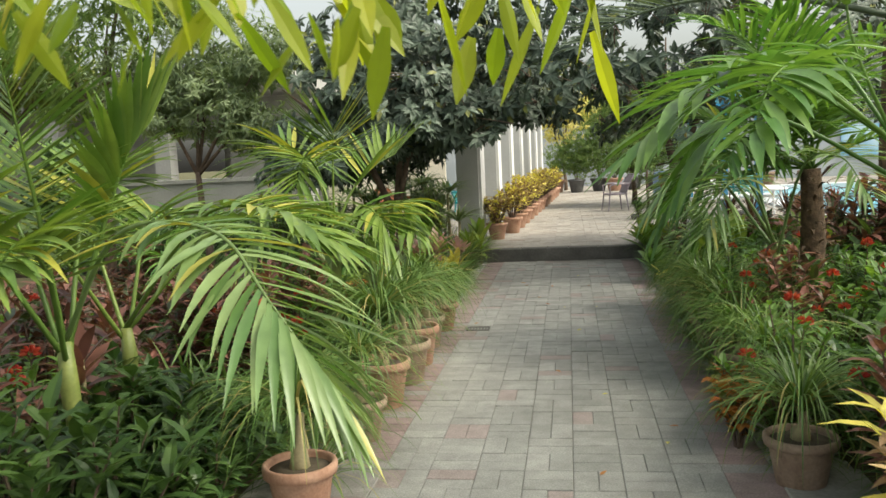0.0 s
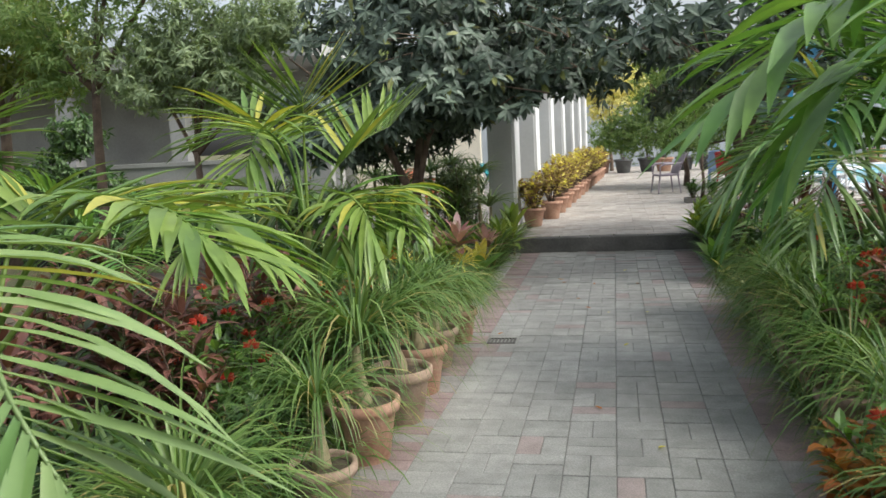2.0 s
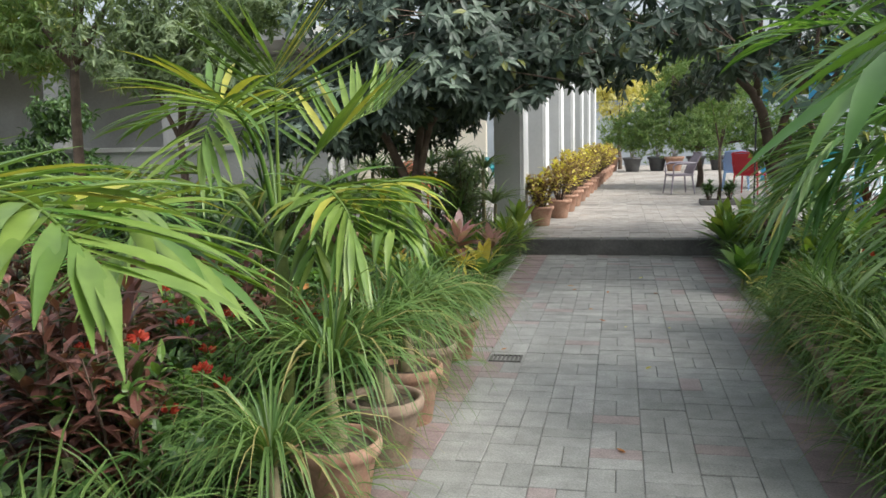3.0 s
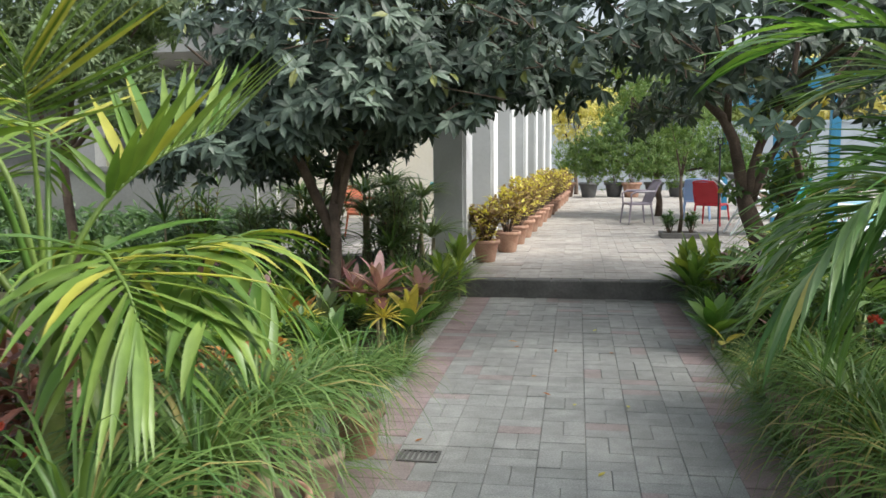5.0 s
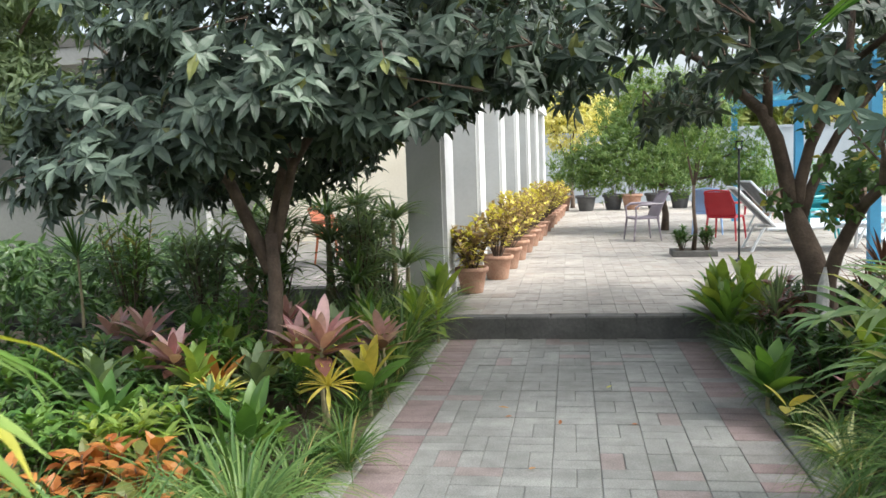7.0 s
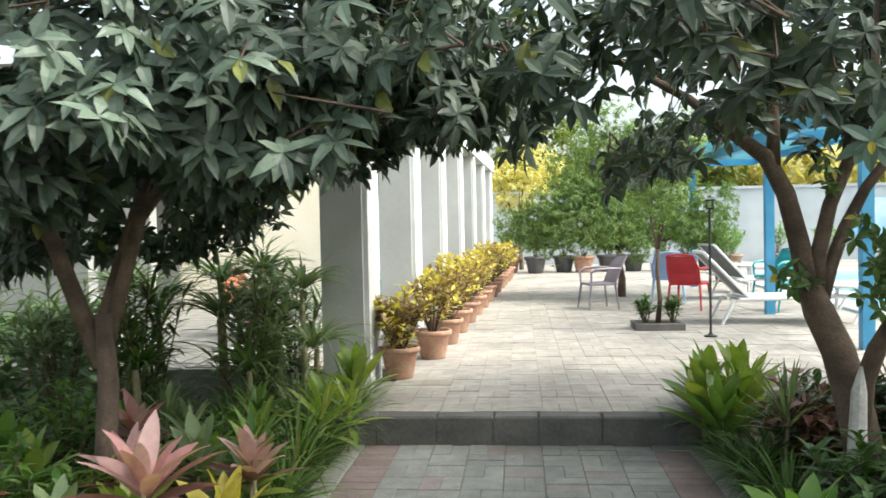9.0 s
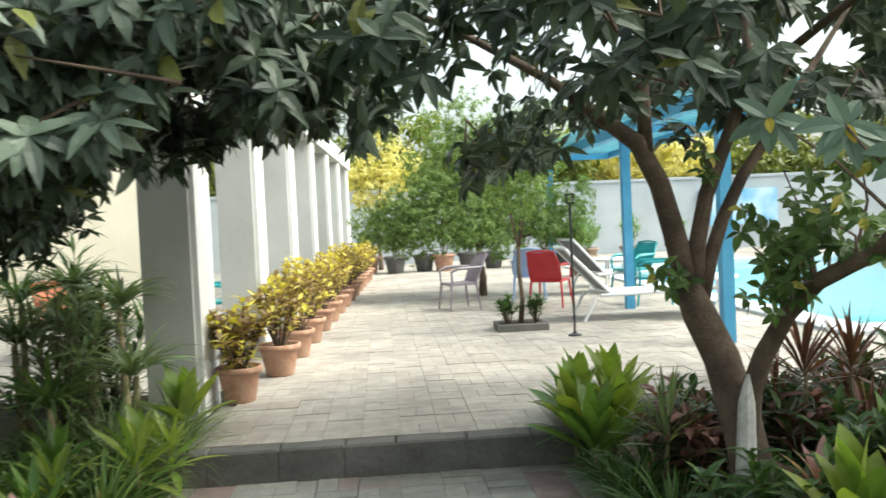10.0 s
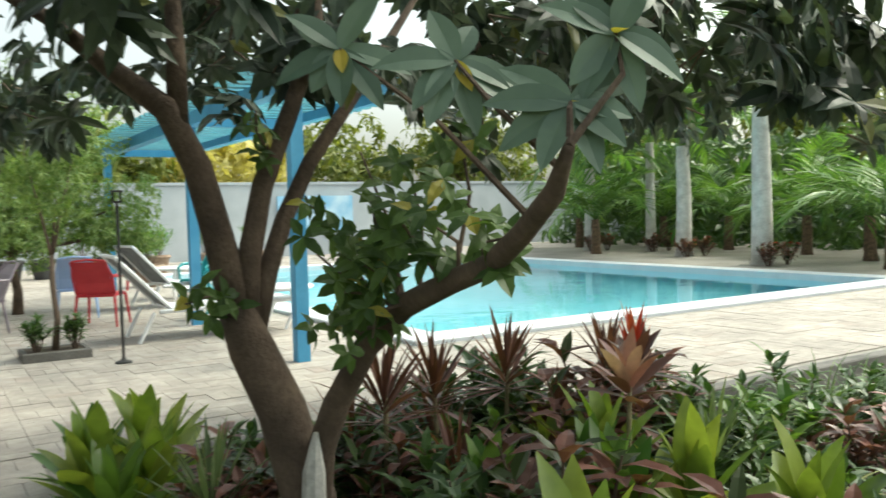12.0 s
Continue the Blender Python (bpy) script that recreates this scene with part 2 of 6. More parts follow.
M["grey_mesh"] = solid("grey_sling_cloth", (0.16, 0.17, 0.18), (0.24, 0.25, 0.26), 0.8, 8.0, 120, 0.2)
M["metal_white"] = solid("white_metal", (0.66, 0.68, 0.7), (0.76, 0.77, 0.78), 0.35, 8.0, 60, 0.02, grain=0.08)
M["black_metal"] = solid("black_metal", (0.012, 0.012, 0.013), (0.03, 0.03, 0.03), 0.45, 8.0, 60, 0.02)
M["coping"] = solid("pale_coping", (0.70, 0.74, 0.78), (0.82, 0.85, 0.87), 0.55, 2.0, 30, 0.08, tone=0.78, grain=0.08)
M["pool_tile"] = solid("pool_lining", (0.20, 0.58, 0.68), (0.28, 0.66, 0.75), 0.5, 2.0, 30, 0.0, grain=0.08)
water = bpy.data.materials.new("pool_water")
nt, nn, ln, bs = nodes_of(water)
bs.inputs["Base Color"].default_value = (0.75, 0.95, 1.0, 1)
bs.inputs["Roughness"].default_value = 0.03
bs.inputs["IOR"].default_value = 1.33
bs.inputs["Transmission Weight"].default_value = 1.0
wb = nn.new("ShaderNodeBump")
wb.inputs["Strength"].default_value = 0.25
wb.inputs["Distance"].default_value = 0.02
ln.new(noise_node(nt, 2.2, 3.0), wb.inputs["Height"])
ln.new(wb.outputs[0], bs.inputs["Normal"])
M["water"] = water


# ---- mesh helpers ----
class Shape:
    def __init__(self):
        self.v, self.f = [], []

    def add(self, verts, faces):
        o = len(self.v)
        self.v.extend(verts)
        self.f.extend([tuple(i + o for i in q) for q in faces])

    def box(self, x0, y0, z0, x1, y1, z1, bev=0.0, bottom=True):
        """A block; bev chamfers its top rim."""
        if bev:
            b = bev
            vs = [(x0, y0, z0), (x1, y0, z0), (x1, y1, z0), (x0, y1, z0),
                  (x0, y0, z1 - b), (x1, y0, z1 - b), (x1, y1, z1 - b), (x0, y1, z1 - b),
                  (x0 + b, y0 + b, z1), (x1 - b, y0 + b, z1), (x1 - b, y1 - b, z1), (x0 + b, y1 - b, z1)]
            fs = [(0, 1, 5, 4), (1, 2, 6, 5), (2, 3, 7, 6), (3, 0, 4, 7), (4, 5, 9, 8), (5, 6, 10, 9), (6, 7, 11, 10), (7, 4, 8, 11), (8, 9, 10, 11)]
        else:
            vs = [(x0, y0, z0), (x1, y0, z0), (x1, y1, z0), (x0, y1, z0), (x0, y0, z1), (x1, y0, z1), (x1, y1, z1), (x0, y1, z1)]
            fs = [(0, 1, 5, 4), (1, 2, 6, 5), (2, 3, 7, 6), (3, 0, 4, 7), (4, 5, 6, 7)]
        if bottom:
            fs.append((3, 2, 1, 0))
        self.add(vs, fs)
        return self

    def lathe(self, prof, n=20, x=0.0, y=0.0):
        vs = [(x + r * math.cos(2 * math.pi * k / n), y + r * math.sin(2 * math.pi * k / n), z) for r, z in prof for k in range(n)]
        fs = [(i * n + k, i * n + (k + 1) % n, (i + 1) * n + (k + 1) % n, (i + 1) * n + k) for i in range(len(prof) - 1) for k in range(n)]
        fs.append(tuple(range(n - 1, -1, -1)))
        fs.append(tuple((len(prof) - 1) * n + k for k in range(n)))
        self.add(vs, fs)
        return self

    def tube(self, pts, radii, n=8, knob=0.0, rnd=None):
        """A tapering tube along pts."""
        pts = [Vector(p) for p in pts]
        vs = []
        side = None
        for i, p in enumerate(pts):
            t = (pts[min(i + 1, len(pts) - 1)] - pts[max(i - 1, 0)]).normalized()
            if side is None:
                side = t.cross(Vector((0.3, 1, 0.2))).normalized()
            side = (side - t * side.dot(t)).normalized()
            up = t.cross(side)
            r = radii[i] if isinstance(radii, (list, tuple)) else radii
            for k in range(n):
                a = 2 * math.pi * k / n
                q = r * (1 + (rnd.uniform(-knob, knob) if rnd else 0))
                vs.append(tuple(p + side * (q * math.cos(a)) + up * (q * math.sin(a))))
        m = len(pts)
        fs = [(i * n + k, i * n + (k + 1) % n, (i + 1) * n + (k + 1) % n, (i + 1) * n + k) for i in range(m - 1) for k in range(n)]
        fs.append(tuple(range(n - 1, -1, -1)))
        fs.append(tuple((m - 1) * n + k for k in range(n)))
        self.add(vs, fs)
        return self

    def blade(self, p, d, length, width, droop=0.3, segs=5, fold=0.25, wide=0.4, twist=0.0):
        """An arching leaf with a keel: starts at p, heads along d, bends down by droop (radians over its length)."""
        p, d = Vector(p), Vector(d).normalized()
        side = d.cross(Vector((0, 0, 1)))
        side = side.normalized() if side.length > 1e-4 else Vector((1, 0, 0))
        if twist:
            side = Matrix.Rotation(twist, 3, d) @ side
        step = length / segs
        vs = []
        for i in range(segs + 1):
            s = i / segs
            w = width * (0.35 + 0.65 * s / wide if s < wide else max(0.04, 1 - ((s - wide) / (1 - wide)) ** 1.6)) * 0.5
            nrm = side.cross(d)
            vs += [tuple(p - side * w), tuple(p - nrm * (w * fold)), tuple(p + side * w)]
            p = p + d * step
            d = d + Vector((0, 0, -1)) * (droop / segs * (0.5 + s))
            d.normalize()
        fs = []
        for i in range(segs):
            o = i * 3
            fs += [(o, o + 1, o + 4, o + 3), (o + 1, o + 2, o + 5, o + 4)]
        self.add(vs, fs)
        return self

    def leaf(self, p, d, nrm, length, width, fold=0.2, droop=0.15):
        """A small pointed leaf of six faces."""
        p, d = Vector(p), Vector(d).normalized()
        side = d.cross(nrm)
        side = side.normalized() if side.length > 1e-4 else d.orthogonal().normalized()
        n2 = side.cross(d)
        w = width / 2
        a = p + d * (length * 0.35)
        b = p + d * (length * 0.7) - n2 * (length * droop * 0.4)
        t = p + d * length - n2 * (length * droop)
        self.add([tuple(p), tuple(a + side * w + n2 * w * fold), tuple(a), tuple(a - side * w + n2 * w * fold),
                  tuple(b + side * w * 0.75 + n2 * w * fold), tuple(b), tuple(b - side * w * 0.75 + n2 * w * fold), tuple(t)],
                 [(0, 2, 1), (0, 3, 2), (1, 2, 5, 4), (2, 3, 6, 5), (4, 5, 7), (5, 6, 7)])
        return self

    def oval(self, p, d, nrm, length, width, droop=0.3, segs=6):
        """A broad oval leaf with a short stalk and a raised keel; its face looks along nrm."""
        p, d = Vector(p), Vector(d).normalized()
        side = d.cross(nrm)
        side = side.normalized() if side.length > 1e-4 else d.orthogonal().normalized()
        vs = []
        for i in range(segs + 1):
            k = i / segs
            w = width * 0.5 * max(0.05, math.sin(math.pi * min(1.0, 0.04 + 0.96 * k) ** 0.9) ** 0.75)
            n2 = side.cross(d)
            vs += [tuple(p + side * w + n2 * (w * 0.22)), tuple(p), tuple(p - side * w + n2 * (w * 0.22))]
            p = p + d * (length / segs)
            d = (d + Vector((0, 0, -1)) * (droop / segs * (0.4 + 1.2 * k))).normalized()
        self.add(vs, [q for i in range(segs) for q in ((i * 3, i * 3 + 1, i * 3 + 4, i * 3 + 3), (i * 3 + 1, i * 3 + 2, i * 3 + 5, i * 3 + 4))])
        return self

    def mesh(self, name, mat, smooth=False):
        me = bpy.data.meshes.new(name)
        me.from_pydata(self.v, [], self.f)
        me.materials.append(mat if not isinstance(mat, str) else M[mat])
        if smooth:
            me.polygons.foreach_set("use_smooth", [True] * len(me.polygons))
        me.update()
        return me


def thing(name, label, category, at=(0, 0, 0), turn=0.0, size=1.0, group="", kind=""):
    ob = new(name)
    ob.matrix_basis = pose(at[0], at[1], at[2], 0, 0, turn) @ Matrix.Scale(size, 4)
    return tagged(ob, label, category, group, kind)


def part(name, shape, mat, parent, label="", m=None, smooth=False):
    me = shape if isinstance(shape, bpy.types.Mesh) else shape.mesh(name, mat, smooth)
    ob = new(name, me)
    ob.parent = parent
    if m is not None:
        ob.matrix_basis = m
    return tagged(ob, label)


def setting(name, shape, mat, label, category, smooth=False):
    return tagged(new(name, shape.mesh(name, mat, smooth)), label, category, kind="structure")


R = random.Random(7)

# ---- ground, path, terrace ----
STEP_Y, TOP = 12.68, 0.185
PX0, PX1 = 0.05, 2.12                      # outer edges of the path
g = Shape()
for x0, y0, x1, y1 in ((-400, -400, 400, 12.6), (-400, 12.6, -12, 400), (20, 12.6, 400, 400), (-12, 36, 20, 400)):
    g.add([(x0, y0, -0.03), (x1, y0, -0.03), (x1, y1, -0.03), (x0, y1, -0.03)], [(0, 1, 2, 3)])
ground = setting("ground", g, "lawn", "dry patchy lawn and bare earth", "ground")
s = Shape()
for x0, x1 in ((-4.6, PX0 - 0.05), (PX1 + 0.05, 6.4)):
    nx, ny = 24, 90
    vs = [(x0 + (x1 - x0) * i / nx, -3 + 16.2 * j / ny, -0.012 + 0.03 * noise.noise((x0 + i * 0.4, j * 0.5, 0)) * (1 if 0 < i < nx else 0)) for j in range(ny + 1) for i in range(nx + 1)]
    s.add(vs, [(j * (nx + 1) + i, j * (nx + 1) + i + 1, (j + 1) * (nx + 1) + i + 1, (j + 1) * (nx + 1) + i) for j in range(ny) for i in range(nx)])
setting("planting_bed", s, "soil", "dark soil of the planting beds", "ground", True)

path = tagged(new("path", Shape().box(PX0, -3, -0.1, PX1, STEP_Y, -0.007).mesh("path", "joint")), "paved garden path of grey blocks with red borders", "path", kind="structure")
s = Shape()
for x0, x1 in ((PX0 - 0.07, PX0 - 0.003), (PX1 + 0.003, PX1 + 0.07)):
    y = -3.0
    while y < STEP_Y - 0.02:
        l = R.uniform(0.5, 0.9)
        out = (0.30 if y < 9.3 else 0.06) * (-1 if x1 < 1 else 1)
        a, b = (x0 + out, x1) if x1 < 1 else (x0, x1 + out)
        s.box(a + R.uniform(-0.012, 0.012), y, -0.08, b + R.uniform(-0.012, 0.012) * (x1 > 1), min(y + l - 0.006, STEP_Y - 0.005), R.uniform(-0.002, 0.008), 0.006)
        y += l
setting("path_edge", s, "kerb", "pale mortar edging strip beside the path", "kerb")

# terrace: a slab with a notch for the bed round the tree
s = Shape()
s.box(-0.05, STEP_Y + 0.16, -0.2, 2.3, 36, TOP - 0.012)
s.box(-12, 14.6, -0.2, -0.05, 36, TOP - 0.012)
s.box(2.3, 13.45, -0.2, 5.0, 36, TOP - 0.012)
s.box(5.0, 12.75, -0.2, 5.6, 36, TOP - 0.012)
s.box(5.6, 12.75, -0.2, 20, 15.5, TOP - 0.012)
s.box(5.6, 27.6, -0.2, 20, 36, TOP - 0.012)
s.box(14.4, 15.5, -0.2, 20, 27.6, TOP - 0.012)
setting("terrace", s, "joint", "raised paved terrace", "terrace")
step = tagged(new("step", Shape().box(-0.55, STEP_Y + 0.01, -0.05, 2.3, STEP_Y + 0.16, TOP - 0.02).mesh("step", "concrete")), "worn dark concrete step up to the terrace", "step", kind="structure")
x = -0.55
while x < 2.25:
    w = min(R.uniform(0.28, 0.42), 2.3 - x)
    part("kerb_block", Shape().box(x + 0.003, STEP_Y, -0.02, x + w - 0.003, STEP_Y + 0.15, TOP + R.uniform(-0.004, 0.003), 0.012), "concrete", step)
    x += w
setting("bed_kerb", Shape().box(2.3, 13.33, -0.1, 5.0, 13.44, TOP + 0.004, 0.01).box(4.9, 12.62, -0.1, 5.0, 13.33, TOP + 0.004, 0.01).box(5.0, 12.62, -0.1, 16, 12.74, TOP + 0.004, 0.01), "concrete", "concrete kerb along the terrace edge", "kerb")

# pool
POOL = (5.9, 15.95, 14.0, 27.2)
s = Shape()
x0, y0, x1, y1 = POOL
s.add([(x0, y0, -1.1), (x1, y0, -1.1), (x1, y1, -1.1), (x0, y1, -1.1), (x0, y0, TOP), (x1, y0, TOP), (x1, y1, TOP), (x0, y1, TOP)],
      [(0, 1, 2, 3), (4, 5, 1, 0), (5, 6, 2, 1), (6, 7, 3, 2), (7, 4, 0, 3)])
setting("pool_basin", s, "pool_tile", "turquoise swimming pool basin", "pool")
ws = Shape()
ws.add([(x0 + 0.002, y0 + 0.002, 0.10), (x1 - 0.002, y0 + 0.002, 0.10), (x1 - 0.002, y1 - 0.002, 0.10), (x0 + 0.002, y1 - 0.002, 0.10)], [(0, 1, 2, 3)])
pw = setting("pool_water", ws, "water", "still turquoise pool water", "water")
pw.visible_shadow = False
s = Shape()
c = 0.42
s.box(x0 - c, y0 - c, TOP - 0.1, x1 + c, y0 + 0.02, TOP + 0.03, 0.012)
s.box(x0 - c, y1 - 0.02, TOP - 0.1, x1 + c, y1 + c, TOP + 0.03, 0.012)
s.box(x0 - c, y0 + 0.021, TOP - 0.1, x0 + 0.02, y1 - 0.021, TOP + 0.03, 0.012)
s.box(x1 - 0.02, y0 + 0.021, TOP - 0.1, x1 + c, y1 - 0.021, TOP + 0.03, 0.012)
setting("pool_coping", s, "coping", "pale blue-white stone coping round the pool", "coping")
setting("pool_side_ground", Shape().box(14.45, 12.8, TOP - 0.05, 30, 34, TOP + 0.006), "sand", "sandy ground under the palms", "ground")

# ---- walls and house ----
setting("wall_north", Shape().box(-12, 33.0, 0, 30, 33.2, 2.35).box(-12, 32.96, 2.35, 30, 33.24, 2.43), "far_wall", "pale garden wall with shade put into its blue-grey colour", "wall")
setting("wall_east", Shape().box(26, 5, 0, 26.2, 33, 2.3), "grey_wall", "grey garden wall behind the palms", "wall")
setting("wall_south", Shape().box(-20, -14, -0.1, 30, -13.8, 2.6), "grey_wall", "plain garden wall", "wall")
setting("wall_west", Shape().box(-20.2, -14, -0.1, -20, 36, 2.6), "grey_wall", "plain garden wall", "wall")
setting("mural_panel", Shape().box(10.9, 32.9, 0.9, 13.4, 32.955, 2.0), "mural", "bright blue painted panel on the garden wall", "wall")

house = thing("house", "low grey plastered house with a flat roof", "house", kind="structure")
s = Shape()
s.box(-16, 19.7, 0, -8.4, 19.95, 3.1)
s.box(-8.4, 19.7, 2.2, -6.6, 19.95, 3.1)
s.box(-6.6, 19.7, 0, -4.6, 19.95, 3.1)
part("wall", s, "grey_wall", house)
part("roof", Shape().box(-16.4, 17.3, 3.152, -4.2, 30, 3.40), "grey_wall", house)
part("parapet", Shape().box(-16.4, 17.28, 3.402, -4.2, 17.42, 3.58), "concrete", house)
for xx in (-13.2, -9.9, -7.4):
    part("column", Shape().box(xx, 17.6, 0, xx + 0.34, 17.94, 2.9, 0.0), "grey_wall", house)
part("veranda_beam", Shape().box(-13.6, 17.55, 2.9, -6.8, 18.0, 3.15), "grey_wall", house)
part("back_wall", Shape().box(-8.4, 23.6, 0, -4.2, 23.8, 3.1), "grey_wall", house)
setting("cream_wall", Shape().box(-4.6, 20.8, 0, -1.7, 21.0, 3.0), "cream_wall", "cream plastered wall with sunlight put into its light colour", "wall")
setting("garden_wall_low", Shape().box(-12, 15.6, 0, -3.4, 15.8, 1.25).box(-12.03, 15.57, 1.25, -3.37, 15.83, 1.32), "grey_wall", "low grey garden wall behind the shrubs", "wall")

colonnade = thing("colonnade", "row of pale plastered rectangular piers along the terrace", "colonnade", kind="structure")
ROW = Matrix.Translation((-0.155, 13.8, 0)) @ pose(0, 0, 0, 0, 0, -2.06)
for i in range(7):
    y = 2.35 * i
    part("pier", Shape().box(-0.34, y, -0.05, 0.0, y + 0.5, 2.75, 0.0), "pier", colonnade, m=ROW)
    # strip over the +x side, paler to show the light falling on it
    part("pier_edge", Shape().box(0.002, y + 0.03, -0.05, 0.04, y + 0.47, 2.75), "lit_pier", colonnade, m=ROW)
part("beam", Shape().box(-0.42, -0.1, 2.752, 0.08, 14.9, 3.05), "pier", colonnade, m=ROW)


# ---- pots, furniture ----
def pot_shapes(r, h):
    pot = Shape().lathe([(r * 0.66, 0), (r * 0.70, h * 0.04), (r * 0.93, h * 0.8), (r * 0.95, h * 0.82)], 22)
    rim = Shape().lathe([(r * 0.94, h * 0.815), (r * 1.06, h * 0.82), (r * 1.08, h * 0.9), (r * 1.07, h * 0.98), (r * 1.02, h), (r * 0.94, h * 0.99), (r * 0.9, h * 0.93), (r * 0.89, h * 0.86)], 22)
    soil = Shape().lathe([(r * 0.86, h * 0.85), (r * 0.9, h * 0.885), (r * 0.5, h * 0.91), (r * 0.1, h * 0.92)], 14)
    return pot.mesh("pot", "terracotta", True), rim.mesh("rim", "terracotta", True), soil.mesh("soil", "soil", True)


POTS = {}


def add_pot(parent, r=0.17, h=0.3, mat="terracotta"):
    key = (r, h, mat)
    if key not in POTS:
        POTS[key] = pot_shapes(r, h)
        for me in POTS[key][:2]:
            me.materials[0] = M[mat]
    a, b, c = POTS[key]
    body = part("pot", a, None, parent)
    part("rim", b, None, body)
    part("soil", c, None, parent)
    return h * 0.9


def armchair(at, turn, mat, label):
    t = thing("armchair", label, "chair", at, turn, 0.9, group="garden chairs")
    s = Shape()
    s.box(-0.235, -0.225, 0.385, 0.235, 0.235, 0.425, 0.012)
    part("seat", s, mat, t)
    s = Shape()
    for i in range(1):
        x = -0.225
        pts = [(x, 0.2 + 0.25 * k * k * 0.5 + 0.09 * k, 0.42 + 0.42 * k) for k in (0, 0.35, 0.7, 1.0)]
        for a, b in zip(pts, pts[1:]):
            s.add([(a[0], a[1], a[2]), (a[0] + 0.45, a[1], a[2]), (b[0] + 0.45, b[1], b[2]), (b[0], b[1], b[2]),
                   (a[0], a[1] + 0.012, a[2]), (a[0] + 0.45, a[1] + 0.012, a[2]), (b[0] + 0.45, b[1] + 0.012, b[2]), (b[0], b[1] + 0.012, b[2])],
                  [(0, 1, 2, 3), (7, 6, 5, 4), (0, 4, 5, 1), (1, 5, 6, 2), (3, 2, 6, 7), (0, 3, 7, 4)])
    part("backrest", s, mat, t)
    s = Shape()
    s.tube([(-0.24, 0.2, 0.42), (-0.245, 0.29, 0.65), (-0.2, 0.41, 0.85), (0, 0.44, 0.87), (0.2, 0.41, 0.85), (0.245, 0.29, 0.65), (0.24, 0.2, 0.42)], 0.017, 6)
    part("back_frame", s, mat, t)
    for sx in (-1, 1):
        part("armrest", Shape().tube([(sx * 0.26, -0.2, 0.42), (sx * 0.275, -0.21, 0.6), (sx * 0.28, -0.12, 0.645), (sx * 0.27, 0.1, 0.65), (sx * 0.25, 0.28, 0.65)], [0.018, 0.02, 0.026, 0.026, 0.018], 6), mat, t)
        for sy in (-1, 1):
            part("leg", Shape().tube([(sx * 0.235, sy * 0.2, 0.4), (sx * 0.27, sy * 0.25, 0)], [0.022, 0.014], 6), mat, t)
    return t


armchair((2.2, 19.5, TOP), -75, "mauve_plastic", "mauve-grey plastic garden armchair on the terrace")
armchair((3.45, 19.3, TOP), 150, "red_plastic", "red plastic garden armchair beside the lounger")
armchair((3.35, 20.4, TOP), 170, "sky_plastic", "light blue plastic armchair behind the red one")
armchair((4.75, 18.9, TOP), -100, "teal", "teal plastic armchair by the pool")
armchair((5.0, 20.6, TOP), -60, "teal", "teal plastic armchair by the blue post")
armchair((-0.95, 18.5, TOP), 90, "teal", "teal plastic armchair between the piers")
armchair((-2.1, 16.9, TOP), 60, "orange_plastic", "orange plastic armchair behind the shrubs")

lounger = thing("sun_lounger", "white framed sun lounger with raised grey sling back", "lounger", (3.75, 17.7, TOP), 0)
s = Shape()
s.tube([(-0.1, -0.3, 0.3), (1.35, -0.3, 0.32)], 0.022, 6)
s.tube([(-0.1, 0.3, 0.3), (1.35, 0.3, 0.32)], 0.022, 6)
s.tube([(1.35, -0.3, 0.32), (1.35, 0.3, 0.32)], 0.022, 6)
part("frame", s, "metal_white", lounger)
s = Shape().box(0.0, -0.28, 0.318, 1.33, 0.28, 0.332, 0.005)
part("seat_sling", s, "white_plastic", lounger)
s = Shape()
s.tube([(0.02, -0.29, 0.32), (-0.5, -0.29, 0.86)], 0.02, 6).tube([(0.02, 0.29, 0.32), (-0.5, 0.29, 0.86)], 0.02, 6).tube([(-0.5, -0.29, 0.86), (-0.5, 0.29, 0.86)], 0.02, 6)
part("back_frame", s, "metal_white", lounger)
s = Shape()
s.add([(0.0, -0.27, 0.335), (0.0, 0.27, 0.335), (-0.49, 0.27, 0.845), (-0.49, -0.27, 0.845), (0.01, -0.27, 0.343), (0.01, 0.27, 0.343), (-0.48, 0.27, 0.853), (-0.48, -0.27, 0.853)],
      [(0, 1, 2, 3), (7, 6, 5, 4), (0, 4, 5, 1), (1, 5, 6, 2), (2, 6, 7, 3), (3, 7, 4, 0)])
part("back_sling", s, "grey_mesh", lounger)
for lx, ly in ((-0.3, -0.3), (-0.3, 0.3), (1.2, -0.3), (1.2, 0.3)):
    part("leg", Shape().tube([(lx + 0.15, ly, 0.3), (lx, ly, 0)], 0.018, 6), "metal_white", lounger)

copy_thing(lounger, pose(4.5, 20.9, TOP, 0, 0, 12))
for at, tn in (((4.9, 17.4, TOP), 10), ((5.0, 22.0, TOP), -20)):
    t = thing("side_table", "low round white plastic side table", "table", at, tn, group="side tables")
    part("tabletop", Shape().lathe([(0.34, 0.44), (0.36, 0.45), (0.36, 0.47), (0.34, 0.48)], 24), "white_plastic", t)
    for k in range(4):
        a = k * math.pi / 2
        part("leg", Shape().tube([(0.24 * math.cos(a), 0.24 * math.sin(a), 0.44), (0.3 * math.cos(a), 0.3 * math.sin(a), 0)], [0.025, 0.018], 6), "white_plastic", t)

